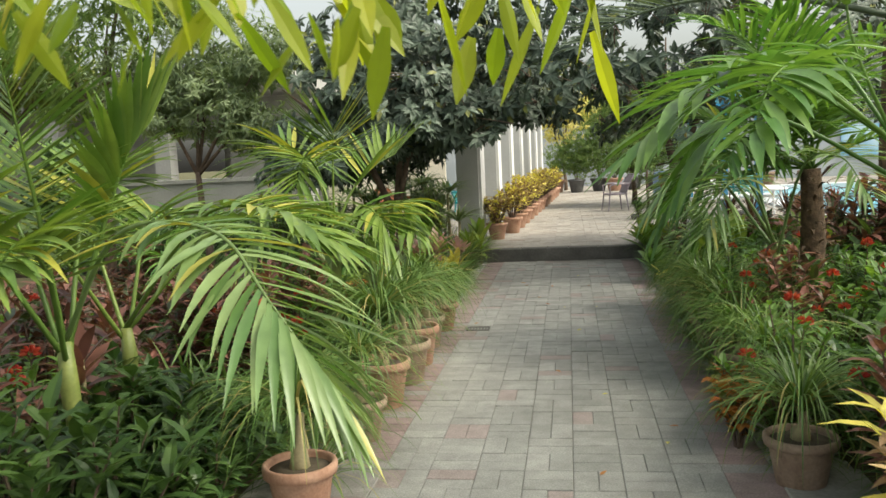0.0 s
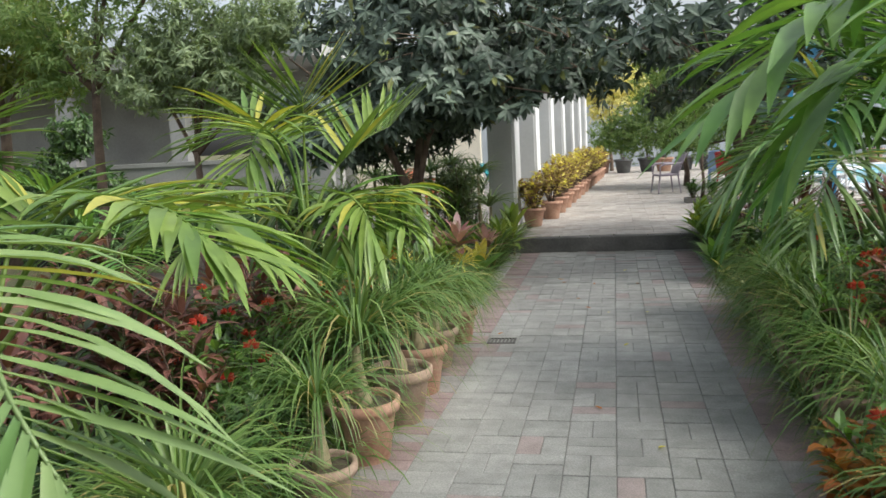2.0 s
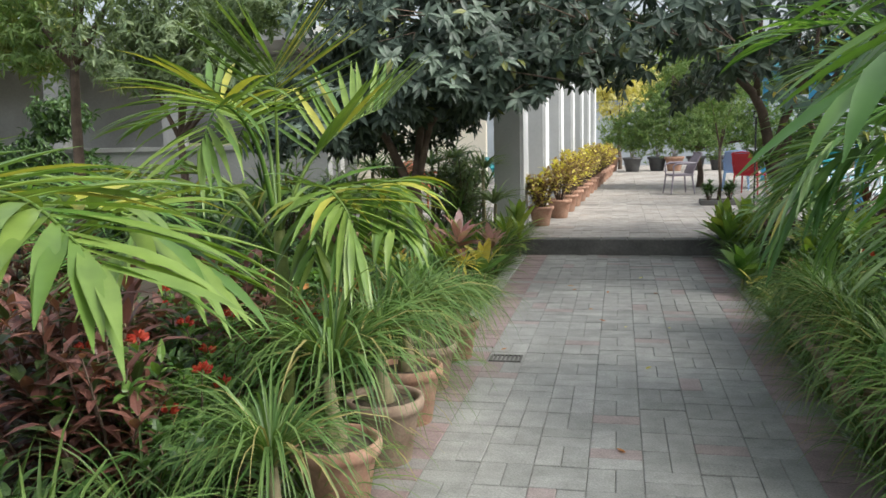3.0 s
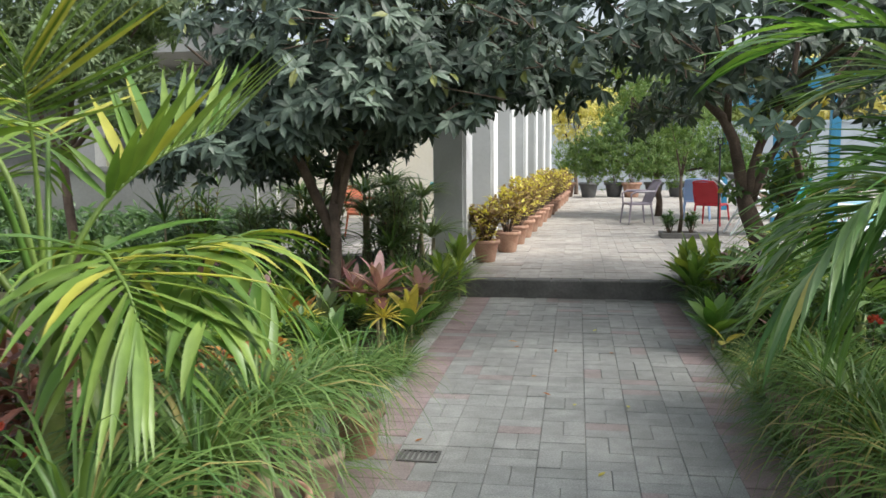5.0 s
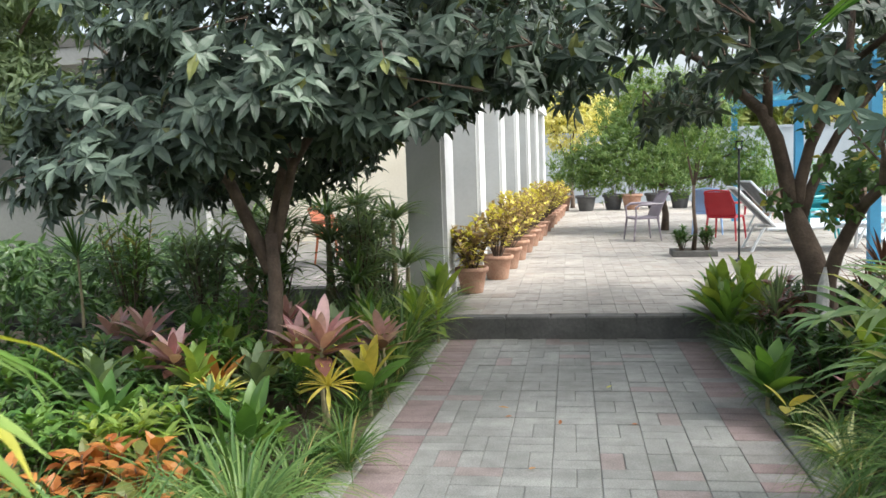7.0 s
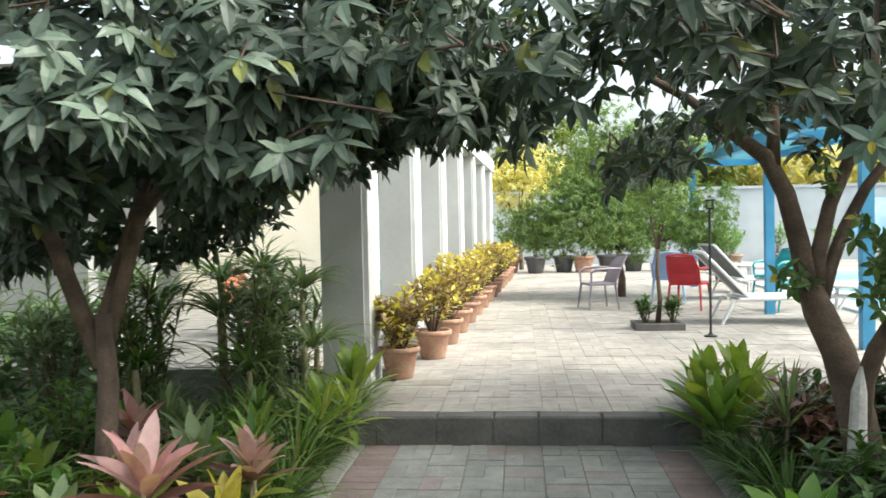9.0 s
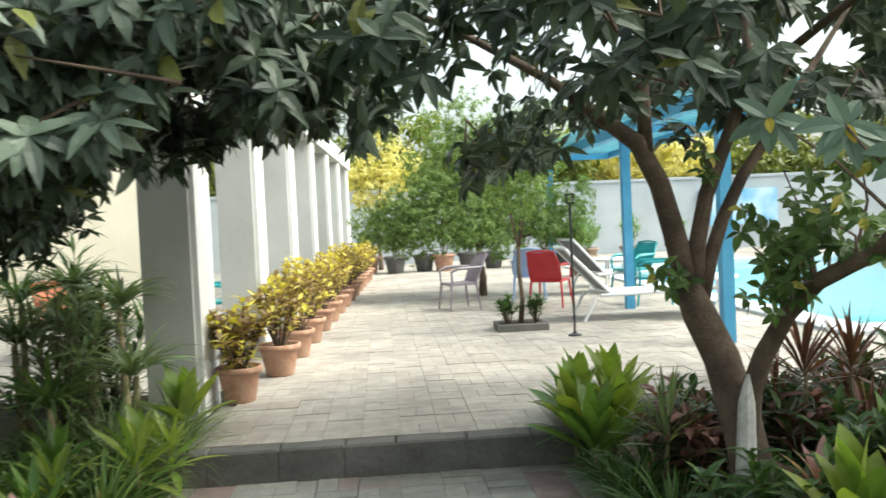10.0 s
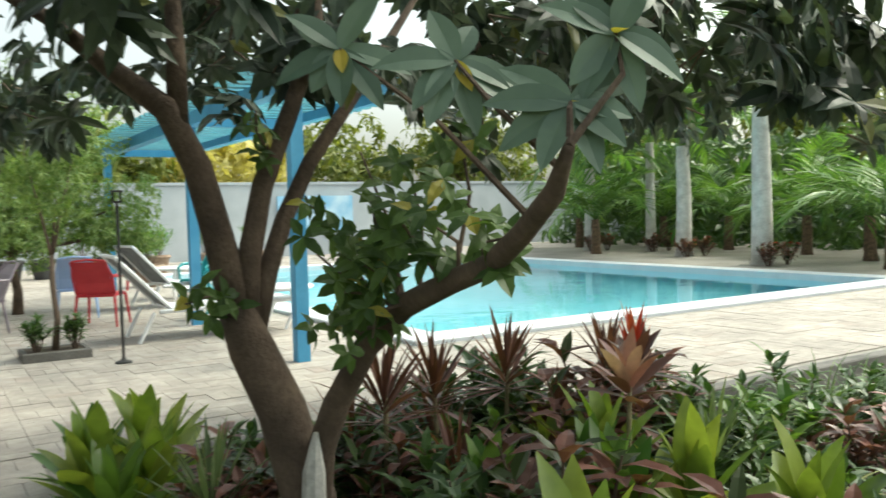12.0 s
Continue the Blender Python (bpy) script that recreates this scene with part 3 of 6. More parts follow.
lamp = thing("garden_lamp", "thin black garden lamp post with a small lantern", "lamp", (3.1, 16.4, TOP))
part("base", Shape().lathe([(0.07, 0), (0.07, 0.015), (0.025, 0.03), (0.014, 0.05)], 12), "black_metal", lamp)
part("pole", Shape().tube([(0, 0, 0.02), (0, 0, 1.36)], 0.013, 8), "black_metal", lamp)
s = Shape().box(-0.035, -0.035, 1.36, 0.035, 0.035, 1.375).box(-0.045, -0.045, 1.45, 0.045, 0.045, 1.465)
for sx in (-1, 1):
    for sy in (-1, 1):
        s.box(sx * 0.032 - 0.004, sy * 0.032 - 0.004, 1.375, sx * 0.032 + 0.004, sy * 0.032 + 0.004, 1.45)
part("lantern", s, "black_metal", lamp)

pergola = thing("pergola", "blue painted pergola with pale blue roof slats", "pergola")
for px, py in ((4.32, 15.44), (4.32, 18.5), (4.32, 23.3)):
    if py:
        part("post", Shape().box(px - 0.055, py - 0.055, TOP, px + 0.055, py + 0.055, 2.42), "blue_paint", pergola)
part("beam", Shape().box(4.25, 15.3, 2.42, 4.39, 23.5, 2.56), "blue_paint", pergola)
part("beam", Shape().box(5.45, 15.3, 2.46, 5.53, 23.5, 2.56), "blue_paint", pergola)
for py in (15.44, 18.5, 23.3):
    part("rafter", Shape().box(4.392, py - 0.04, 2.44, 5.448, py + 0.04, 2.55), "blue_paint", pergola)
for i in range(34):
    y = 15.35 + i * 0.24
    part("slat", Shape().box(3.9, y, 2.563, 6.0, y + 0.12, 2.60), "aqua", pergola)


# ---- plants ----
def rosette_mesh(name, mat, n, length, width, up=0.9, droop=1.2, seed=1, segs=6, wide=0.3, spread=0.3):
    """Many arching narrow leaves from one point."""
    r = random.Random(seed)
    s = Shape()
    for k in range(n):
        a = k * 2.39996 + r.uniform(-0.3, 0.3)
        e = up * r.uniform(1 - spread, 1 + spread) * (1.15 - 0.6 * k / n)
        d = (math.cos(a) * math.cos(e), math.sin(a) * math.cos(e), math.sin(e))
        z = r.uniform(0, 0.05)
        s.blade((0.012 * math.cos(a), 0.012 * math.sin(a), z), d, length * r.uniform(0.65, 1.1), width * r.uniform(0.8, 1.2), droop * r.uniform(0.7, 1.3), segs, 0.3, wide, r.uniform(-0.4, 0.4))
    return s.mesh(name, mat, True)


def leaf_mesh(name, mat, length, width, droop=0.5, segs=6, wide=0.5):
    if width > 0.2 * length:
        s = Shape().oval((0, 0, 0), (0, 1, 0.02), Vector((0, 0, 1)), length, width * 1.1, droop, 7)
    else:
        s = Shape().blade((0, 0, 0), (0.0, 1, 0.02), length, width, droop, segs, 0.35, wide)
    return s.mesh(name, mat, True)


def frond_mesh(name, mat, length, leaflet, n=30, arch=1.1, width=0.03, seed=1, hang=0.5, vee=0.5, lift=1.0, slant=40, bare=0.16):
    """A pinnate palm frond along +y, rising at lift radians and arching over."""
    r = random.Random(seed)
    s = Shape()
    p, d = Vector((0, 0, 0)), Vector((0, math.cos(lift), math.sin(lift)))
    pts, ds = [p.copy()], [d.copy()]
    segs = 22
    for i in range(segs):
        p = p + d * (length / segs)
        d = (d + Vector((0, 0, -1)) * (arch / segs * (0.4 + 1.2 * i / segs))).normalized()
        pts.append(p.copy())
        ds.append(d.copy())
    s.tube(pts, [0.014 * (1 - 0.85 * i / segs) * (length / 1.2) for i in range(segs + 1)], 5)
    for k in range(n):
        u = bare + (1 - bare) * k / (n - 1)
        i = min(int(u * segs), segs - 1)
        q = pts[i].lerp(pts[i + 1], u * segs - i)
        t = ds[i]
        up = Vector((1, 0, 0)).cross(t)
        for sx in (-1, 1):
            ang = math.radians(74 - slant * u) + r.uniform(-0.1, 0.1)
            d2 = t * math.cos(ang) + Vector((sx, 0, 0)) * math.sin(ang) + up * (vee + r.uniform(-0.12, 0.12))
            ll = leaflet * (0.55 + 0.9 * math.sin(math.pi * (0.12 + 0.8 * u))) * r.uniform(0.85, 1.08) * 0.72
            s.blade(q, d2, ll, width * (1.1 - 0.4 * u), hang * r.uniform(0.6, 1.5), 4, 0.3, 0.35, r.uniform(-0.3, 0.3))
    return s.mesh(name, mat, True)


FR = {}
for key, mat in (("shade", "palm_dark"), ("date", "date"), ("strap", "palm_pale")):
    for v in range(3):
        if key == "shade":
            FR[key, v] = frond_mesh("frond", mat, 1.0, 0.46, 25, (1.8, 2.1, 1.4)[v], 0.036, 21 + v, 1.0, 0.25, (0.8, 0.55, 1.1)[v])
        elif key == "strap":
            FR[key, v] = frond_mesh("frond", mat, 1.0, 0.48, 13, (1.4, 1.8, 1.1)[v], 0.07, 41 + v, 1.3, 0.45, (0.8, 0.55, 1.0)[v])
        else:
            FR[key, v] = frond_mesh("frond", mat, 1.0, 0.26, 40, (1.0, 1.3, 0.8)[v], 0.014, 31 + v, 0.25, 0.35, (0.7, 0.4, 1.0)[v])


def palm(at, crown, fronds, kind_, label, trunk="green_stem", rad=0.035, seed=1, cat="palm", lean=(0, 0)):
    """fronds: rows of turn (degrees, 0 is +y, counterclockwise), size, tip (degrees raised)."""
    r = random.Random(seed)
    t = thing("palm", label, cat, at)
    top = Vector((lean[0], lean[1], crown))
    pts = [Vector((0, 0, -0.03)).lerp(top, k / 5) + Vector((r.uniform(-0.01, 0.01), r.uniform(-0.01, 0.01), 0)) for k in range(6)]
    part("trunk", Shape().tube(pts, [rad * (1.25, 1.05, 1.0, 0.95, 0.9, 0.8)[k] for k in range(6)], 10, 0.06, r), trunk, t, smooth=True)
    for i, (turn, size, tip) in enumerate(fronds):
        m = Matrix.Translation(top * (1 - (0.035 * i if kind_ != "date" and rad < 0.05 else 0.0))) @ pose(0, 0, 0, 0, 0, turn) @ pose(0, 0, 0, tip, r.uniform(-12, 12), 0) @ Matrix.Scale(size, 4)
        part("frond", FR[kind_, i % 3], None, t, m=m)
    return t


def curve_frond(pts, mat, leaflet, n, width, hang, vee, bare, seed):
    """A feather frond whose rachis runs through pts."""
    r = random.Random(seed)
    c = [Vector(p) for p in pts]
    c = [c[0] * 2 - c[1]] + c + [c[-1] * 2 - c[-2]]
    line = []
    for i in range(1, len(c) - 2):
        for k in range(8):
            u = k / 8
            line.append(0.5 * (2 * c[i] + (c[i + 1] - c[i - 1]) * u + (2 * c[i - 1] - 5 * c[i] + 4 * c[i + 1] - c[i + 2]) * u * u + (3 * c[i] - c[i - 1] - 3 * c[i + 1] + c[i + 2]) * u ** 3))
    line.append(c[-2])
    m = len(line) - 1
    s = Shape().tube(line, [0.013 * (1 - 0.85 * i / m) for i in range(m + 1)], 5)
    for k in range(n):
        u = bare + (0.995 - bare) * k / (n - 1)
        i = min(int(u * m), m - 1)
        q = line[i].lerp(line[i + 1], u * m - i)
        t = (line[i + 1] - line[i]).normalized()
        side = t.cross(Vector((0, 0, 1))).normalized()
        up = side.cross(t)
        v = (u - bare) / (1 - bare)
        for sx in (-1, 1):
            ang = math.radians(72 - 48 * v) + r.uniform(-0.1, 0.1)
            d = t * math.cos(ang) + side * (sx * math.sin(ang)) + up * (vee + r.uniform(-0.12, 0.12))
            s.blade(q, d, leaflet * (0.6 + 0.4 * math.sin(math.pi * (0.15 + 0.75 * v))) * r.uniform(0.85, 1.08), width * (1.1 - 0.35 * v), hang * r.uniform(0.5, 1.5), 5, 0.3, 0.35, r.uniform(-0.3, 0.3))
    return s.mesh("frond", mat, True)


def feather_palm(at, crown, fronds, mat, label, rad=0.03, seed=1, trunk="green_stem", leaflet=0.44, n=18, width=0.036):
    """fronds: rows of hang, vee, bare share and the points of the rachis after the crown, in the garden's coordinates."""
    r = random.Random(seed)
    t = thing("palm", label, "palm", at)
    f, top = Vector(at), Vector((0, 0, crown))
    pts = [Vector((0, 0, -0.03)).lerp(top, k / 5) + Vector((r.uniform(-0.01, 0.01), r.uniform(-0.01, 0.01), 0)) for k in range(6)]
    part("trunk", Shape().tube(pts, [rad * (1.3, 1.1, 1.0, 1.0, 1.1, 0.8)[k] for k in range(6)], 10, 0.05, r), trunk, t, smooth=True)
    for i, (hang, vee, bare, *line) in enumerate(fronds):
        foot = top - Vector((0, 0, 0.025 * i))
        part("frond", curve_frond([foot] + [Vector(p) - f for p in line], {"palm_mixed": "palm" if i else "palm_pale"}.get(mat, mat), leaflet, n, width, hang, vee, bare, seed * 31 + i), None, t)
    return t


RO = {}


def rosette(at, key, label, mat, n=40, length=0.5, width=0.018, up=0.9, droop=1.5, seed=1, pot=None, stem=0.0, cat="plant", group="", turn=0.0, size=1.0, wide=0.3, name="grass_plant"):
    if key not in RO:
        RO[key] = rosette_mesh("foliage", mat, n, length, width, up, droop, seed, 6, wide)
    t = thing(name, label, cat, at, turn, size, group)
    z = 0.0
    if pot:
        z = add_pot(t, *pot)
    if stem:
        rr = random.Random(seed)
        part("stem", Shape().tube([(0, 0, z - 0.03), (0.0, 0.0, z + 0.05), (0.01, 0, z + stem * 0.5), (0.015, 0.01, z + stem)], [0.055, 0.045, 0.025, 0.02], 9, 0.08, rr), "stem", t, smooth=True)
        z += stem
    part("foliage", RO[key], None, t, m=Matrix.Translation((0, 0, z)))
    return t


LV = {}


def leafplant(at, label, mat, n=12, length=0.32, width=0.07, up=60, low=15, droop=0.6, seed=1, stem=0.0, cat="plant", group="", centre=None, pot=None, name="leafy_plant", tall=0.0, size=1.0):
    """A rosette of broad leaves, each an object of its own; centre: material of the inner third."""
    r = random.Random(seed)
    t = thing(name, label, cat, at, r.uniform(0, 360), size, group)
    z0 = add_pot(t, *pot) if pot else 0.0
    if stem:
        part("stem", Shape().tube([(0, 0, z0 - 0.03), (0.01, 0, z0 + stem * 0.5), (0, 0.01, z0 + stem + tall)], [0.016, 0.013, 0.009], 7), "stem", t)
    for k in range(n):
        u = k / max(1, n - 1)
        mm = centre if centre and u > 0.4 else mat
        key = (mm, length, width, droop, k % 2)
        if key not in LV:
            LV[key] = leaf_mesh("leaf", mm, length, width, droop * (0.8, 1.3)[k % 2], 6, 0.5)
        e = low + (up - low) * u + r.uniform(-8, 8)
        m = Matrix.Translation((0, 0, z0 + stem + tall * u)) @ pose(0, 0, 0, 0, 0, k * 137.5 + r.uniform(-15, 15)) @ pose(0, 0.008, 0, e, r.uniform(-10, 10), 0) @ Matrix.Scale(r.uniform(0.75, 1.1) * (1 - 0.25 * u), 4)
        part("leaf", LV[key], None, t, m=m)
    return t


def shrub(at, label, mat, h=0.7, spread=0.35, stems=7, leaf=0.12, lw=0.04, seed=1, name="shrub", tip=None, tips=0, pot=None, per=26, cat="shrub", group="", bare=0.3):
    """A bush: stems that fork, with leaves spiralling up each; tip: material of flower heads at some stem ends."""
    r = random.Random(seed)
    t = thing(name, label, cat, at, group=group)
    z0 = add_pot(t, *pot) if pot else 0.0
    st, fo = Shape(), Shape()
    heads, heads_made = 0, []
    for k in range(stems):
        a = k * 2.4 + r.uniform(-0.4, 0.4)
        rad = spread * math.sqrt((k + 0.6) / stems) * r.uniform(0.7, 1.15)
        top = Vector((rad * math.cos(a), rad * math.sin(a), z0 + h * r.uniform(0.72, 1.08) * (1 - 0.3 * (rad / spread) ** 2)))
        base = Vector((0.12 * rad * math.cos(a), 0.12 * rad * math.sin(a), z0 - 0.02))
        mid = base.lerp(top, 0.5) + Vector((r.uniform(-0.03, 0.03), r.uniform(-0.03, 0.03), 0.04))
        st.tube([base, mid, top], [0.009, 0.007, 0.003], 5)
        for j in range(per):
            u = bare + (1 - bare) * (j / per) ** 0.8
            q = base.lerp(mid, u * 2) if u < 0.5 else mid.lerp(top, u * 2 - 1)
            b = j * 2.4 + k
            e = r.uniform(-0.3, 0.7) + 0.5 * u
            d = Vector((math.cos(b) * math.cos(e), math.sin(b) * math.cos(e), math.sin(e)))
            fo.leaf(q, d, Vector((0, 0, 1)), leaf * r.uniform(0.7, 1.2), lw * r.uniform(0.8, 1.2), 0.25, r.uniform(0.1, 0.45))
        if tip and heads < tips and k % 2 == 0:
            heads += 1
            fl = Shape()
            heads_made.append(fl)
            for j in range(26):
                d = Vector((r.gauss(0, 1), r.gauss(0, 1), abs(r.gauss(0.6, 0.6)))).normalized()
                fl.leaf(top + d * 0.012, d, Vector((d.y, -d.x, 0.3)), 0.035, 0.018, 0.3, 0.1)
    tagged(part("stem", st, "bark", t), kind="stuff")
    part("foliage", fo, mat, t)
    for fl in heads_made:
        part("flower", fl, tip, t)
    return t


def whorl(s, p, axis, r, n=9, leaf=0.14, lw=0.042):
    """A cluster of drooping leaves at a twig's end."""
    axis = Vector(axis).normalized()
    o = axis.orthogonal().normalized()
    b = axis.cross(o)
    for k in range(n):
        a = k * 2.39996 + r.uniform(-0.9, 0.9)
        e = r.uniform(-0.5, 1.0)
        d = (o * math.cos(a) + b * math.sin(a)) * math.cos(e) + axis * math.sin(e)
        d.z -= r.uniform(0.1, 0.8)
        nrm = axis + Vector((r.uniform(-0.6, 0.6), r.uniform(-0.6, 0.6), r.uniform(-0.2, 0.8)))
        s.leaf(Vector(p) - axis * r.uniform(0, leaf * 0.7), d, nrm, leaf * r.uniform(0.55, 1.2), lw * r.uniform(0.75, 1.15), 0.25, r.uniform(0.05, 0.5))


def spray(s, p, axis, r, n=9, leaf=0.15, lw=0.055):
    """A star of leaves round a twig's end: they stand out from the axis and hang a little."""
    axis = Vector(axis).normalized()
    o = axis.orthogonal().normalized()
    b = axis.cross(o)
    turn = r.uniform(0, 6.28)
    for k in range(n):
        a = turn + k * 2 * math.pi / n * (1 if n < 7 else 1.618) + r.uniform(-0.25, 0.25)
        e = r.uniform(-0.15, 0.55)
        d = (o * math.cos(a) + b * math.sin(a)) * math.cos(e) + axis * math.sin(e)
        d.z -= r.uniform(0.15, 0.5)
        nrm = axis + Vector((r.uniform(-0.3, 0.3), r.uniform(-0.3, 0.3), r.uniform(0.0, 0.5)))
        s.leaf(Vector(p), d, nrm, leaf * r.uniform(0.7, 1.15), lw * r.uniform(0.8, 1.15), 0.18, r.uniform(0.1, 0.35))


def clumps(s, c, rad, n, r, leaf=0.06, lw=0.02, flat=0.7, per=8):
    """Leaves gathered in loose clumps through an uneven crown."""
    for _ in range(n):
        d = Vector((r.gauss(0, 1), r.gauss(0, 1), r.gauss(0, 1))).normalized() * (r.random() ** 0.45)
        q = Vector(c) + Vector((d.x * rad, d.y * rad, d.z * rad * flat))
        q += Vector((noise.noise(q * 1.3), noise.noise(q * 1.3 + Vector((9, 0, 0))), noise.noise(q * 1.3 + Vector((0, 7, 0))))) * rad * 0.35
        whorl(s, q, (d.x + r.uniform(-0.5, 0.5), d.y + r.uniform(-0.5, 0.5), d.z + 0.4), r, per, leaf, lw)


def small_tree(at, label, mat, height, crowns, trunk_r=0.05, seed=1, bark="bark", leaf=0.07, lw=0.02, name="tree", per=8, cat="tree"):
    """crowns: rows of (x, y, z, radius, clusters) from the foot; a limb goes to each."""
    r = random.Random(seed)
    t = thing(name, label, cat, at)
    fork = Vector((r.uniform(-0.08, 0.08), r.uniform(-0.08, 0.08), height))
    part("trunk", Shape().tube([(0, 0, -0.05), fork * 0.35 + Vector((0.03, 0, 0)), fork * 0.7, fork], [trunk_r * 1.3, trunk_r, trunk_r * 0.85, trunk_r * 0.75], 9, 0.08, r), bark, t, smooth=True)
    cr = Shape()
    for x, y, z, rad, n in crowns:
        c = Vector((x, y, z))
        part("limb", Shape().tube([fork * 0.97, fork.lerp(c, 0.5) + Vector((0, 0, 0.06 * rad)), c], [trunk_r * 0.6, trunk_r * 0.4, trunk_r * 0.12], 7, 0.08, r), bark, t, smooth=True)
        clumps(cr, c, rad, n, r, leaf, lw, 0.75, per)
    part("crown", cr, mat, t)
    return t


# the broad dark tree over the path: two trunks, low canopy
def canopy_floor(x, y):
    """Height of the lowest leaves."""
    z = 1.78 + 0.12 * math.sin(x * 1.7 + y) + 0.10 * noise.noise((x * 0.9, y * 0.9, 3.0))
    if x < -0.3:
        z -= min(0.55, (-0.3 - x) * 0.5)
    if x > 2.4:
        z += 0.18
    if x > 3.4 and y < 12:
        z -= 0.2
    z += 0.10 * max(0.0, y - 12.5)
    if 0.5 < x < 3.1:
        z += 0.3 * min(1.2, max(0.0, 11.2 - y))
    return z


def big_tree(foot, label, limbs, centre, reach, n, seed, trunk_pts, trunk_r, near=(), leaf=0.15, gap=-0.02):
    r = random.Random(seed)
    t = thing("tree", label, "tree", foot)
    f = Vector(foot)
    trunk_r = [0.84 * v for v in trunk_r]
    part("trunk", Shape().tube([Vector(p) - f for p in trunk_pts], trunk_r, 14, 0.07, r), "bark", t, smooth=True)
    for pts, rad in limbs:
        part("limb", Shape().tube([Vector(p) - f for p in pts], [0.86 * v for v in rad], 10, 0.07, r), "bark", t, smooth=True)
    cr, tw = Shape(), Shape()
    tips = [Vector(p[-1]) for p, _ in limbs]
    made = 0
    while made < n:
        x, y = centre[0] + r.uniform(-1, 1) * reach[0], centre[1] + r.uniform(-1, 1) * reach[1]
        q = ((x - centre[0]) / reach[0]) ** 2 + ((y - centre[1]) / reach[1]) ** 2
        if q > 1:
            continue
        lo = canopy_floor(x, y) + 0.1 * q
        hi = lo + 0.35 + reach[2] * math.sqrt(1 - q)
        z = lo + (hi - lo) * r.random() ** 1.4
        if noise.noise((x * 1.3 + seed, y * 1.3, z * 1.7)) < gap + (0.14 if y > 11.7 and 1.2 < x < 3.0 else 0.0):
            continue
        if x < -1.9 and z > 2.0:
            continue
        p = Vector((x, y, z))
        c = min(tips, key=lambda v: (v - p).length_squared)
        out = Vector((x - centre[0], y - centre[1], 0))
        out = out.normalized() if out.length > 0.05 else Vector((0, -1, 0))
        ax = out * 0.75 + Vector((r.uniform(-0.5, 0.5), r.uniform(-0.7, 0.3), 0.55 + r.uniform(-0.35, 0.3)))
        for k in range(4):
            qk = p + Vector((r.gauss(0, 0.11), r.gauss(0, 0.11), r.gauss(0, 0.055)))
            spray(cr, qk - f, ax + Vector((r.uniform(-0.3, 0.3), r.uniform(-0.3, 0.3), r.uniform(-0.2, 0.2))), r, r.randint(7, 10), leaf, leaf * 0.37)
            if k < 2 and made % 2 == 0:
                tw.tube([p.lerp(c, min(0.8, 0.25 / max(0.1, (p - c).length))) - f, qk - f], [0.007, 0.003], 4)
        made += 1
    for p, size in near or ():
        sp = Shape()
        c = min([Vector(a).lerp(Vector(b), k / 6) for pts, _ in limbs for a, b in zip(pts, pts[1:]) for k in range(7)], key=lambda v: (v - Vector(p)).length_squared)
        big = size > 0.12
        if big:
            ax = Vector((-0.5 + r.uniform(-0.2, 0.2), -0.75, 0.35)).normalized()
            o = ax.orthogonal().normalized()
            for k in range(8):
                e = r.uniform(-0.1, 0.35)
                d = (Matrix.Rotation(k * 2.4 + r.uniform(-0.3, 0.3), 3, ax) @ o) * math.cos(e) + ax * math.sin(e)
                d.z -= 0.35
                sp.oval(Vector(p) - f, d, ax + Vector((r.uniform(-0.3, 0.3), r.uniform(-0.3, 0.3), 0.2)), size * r.uniform(0.8, 1.2), size * 0.42, 0.5)
        else:
            for _ in range(5):
                q = c.lerp(Vector(p), r.uniform(0.2, 1.15)) + Vector((r.uniform(-0.06, 0.06), r.uniform(-0.06, 0.06), r.uniform(-0.06, 0.06)))
                ax = Vector((r.uniform(-0.8, 0.6), -0.6, r.uniform(0.0, 0.9)))
                spray(sp, q - f, ax, r, 5, size * 0.8, size * 0.4)
        if big:
            part("yellow_leaf", Shape().oval(Vector(p) - f, (r.uniform(-0.4, 0.4), -0.5, r.uniform(-0.9, 0.3)), ax, size * 0.55, size * 0.22, 0.3), "yellowed", t)
        # large near sprigs get the leaf colour that has skylight mixed in
        tagged(part("sprig", sp, "lit_sprig" if big else "sprig_green", t), kind="stuff")
        part("twig", Shape().tube([c - f, c.lerp(Vector(p), 0.5) - f + Vector((r.uniform(-0.04, 0.04), r.uniform(-0.04, 0.04), 0.02)), Vector(p) - f], [0.007, 0.005, 0.003], 5), "bark", t)
    tagged(part("twig", tw, "bark", t), kind="stuff")
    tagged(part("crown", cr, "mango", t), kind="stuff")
    return t


NEAR = [((2.34, 10.4, 1.70), 0.122), ((2.45, 10.18, 1.65), 0.122), ((2.54, 9.99, 1.56), 0.125), ((2.62, 9.97, 1.67), 0.122),
        ((2.58, 11.09, 1.29), 0.09), ((2.59, 10.97, 1.19), 0.09), ((2.65, 10.95, 1.26), 0.09), ((2.63, 10.73, 1.39), 0.09), ((2.65, 10.61, 1.37), 0.09), ((2.67, 10.48, 1.41), 0.09), ((2.64, 10.37, 1.33), 0.09), ((2.67, 11.15, 1.10), 0.09),
        ((2.33, 11.49, 1.14), 0.10), ((2.74, 11.12, 1.57), 0.09), ((2.76, 10.89, 1.52), 0.09), ((2.54, 11.41, 1.71), 0.09), ((2.7, 11.2, 1.35), 0.09), ((2.62, 10.85, 1.08), 0.08), ((2.7, 11.0, 1.45), 0.09), ((2.6, 11.2, 1.45), 0.09), ((2.8, 10.7, 1.6), 0.09)]
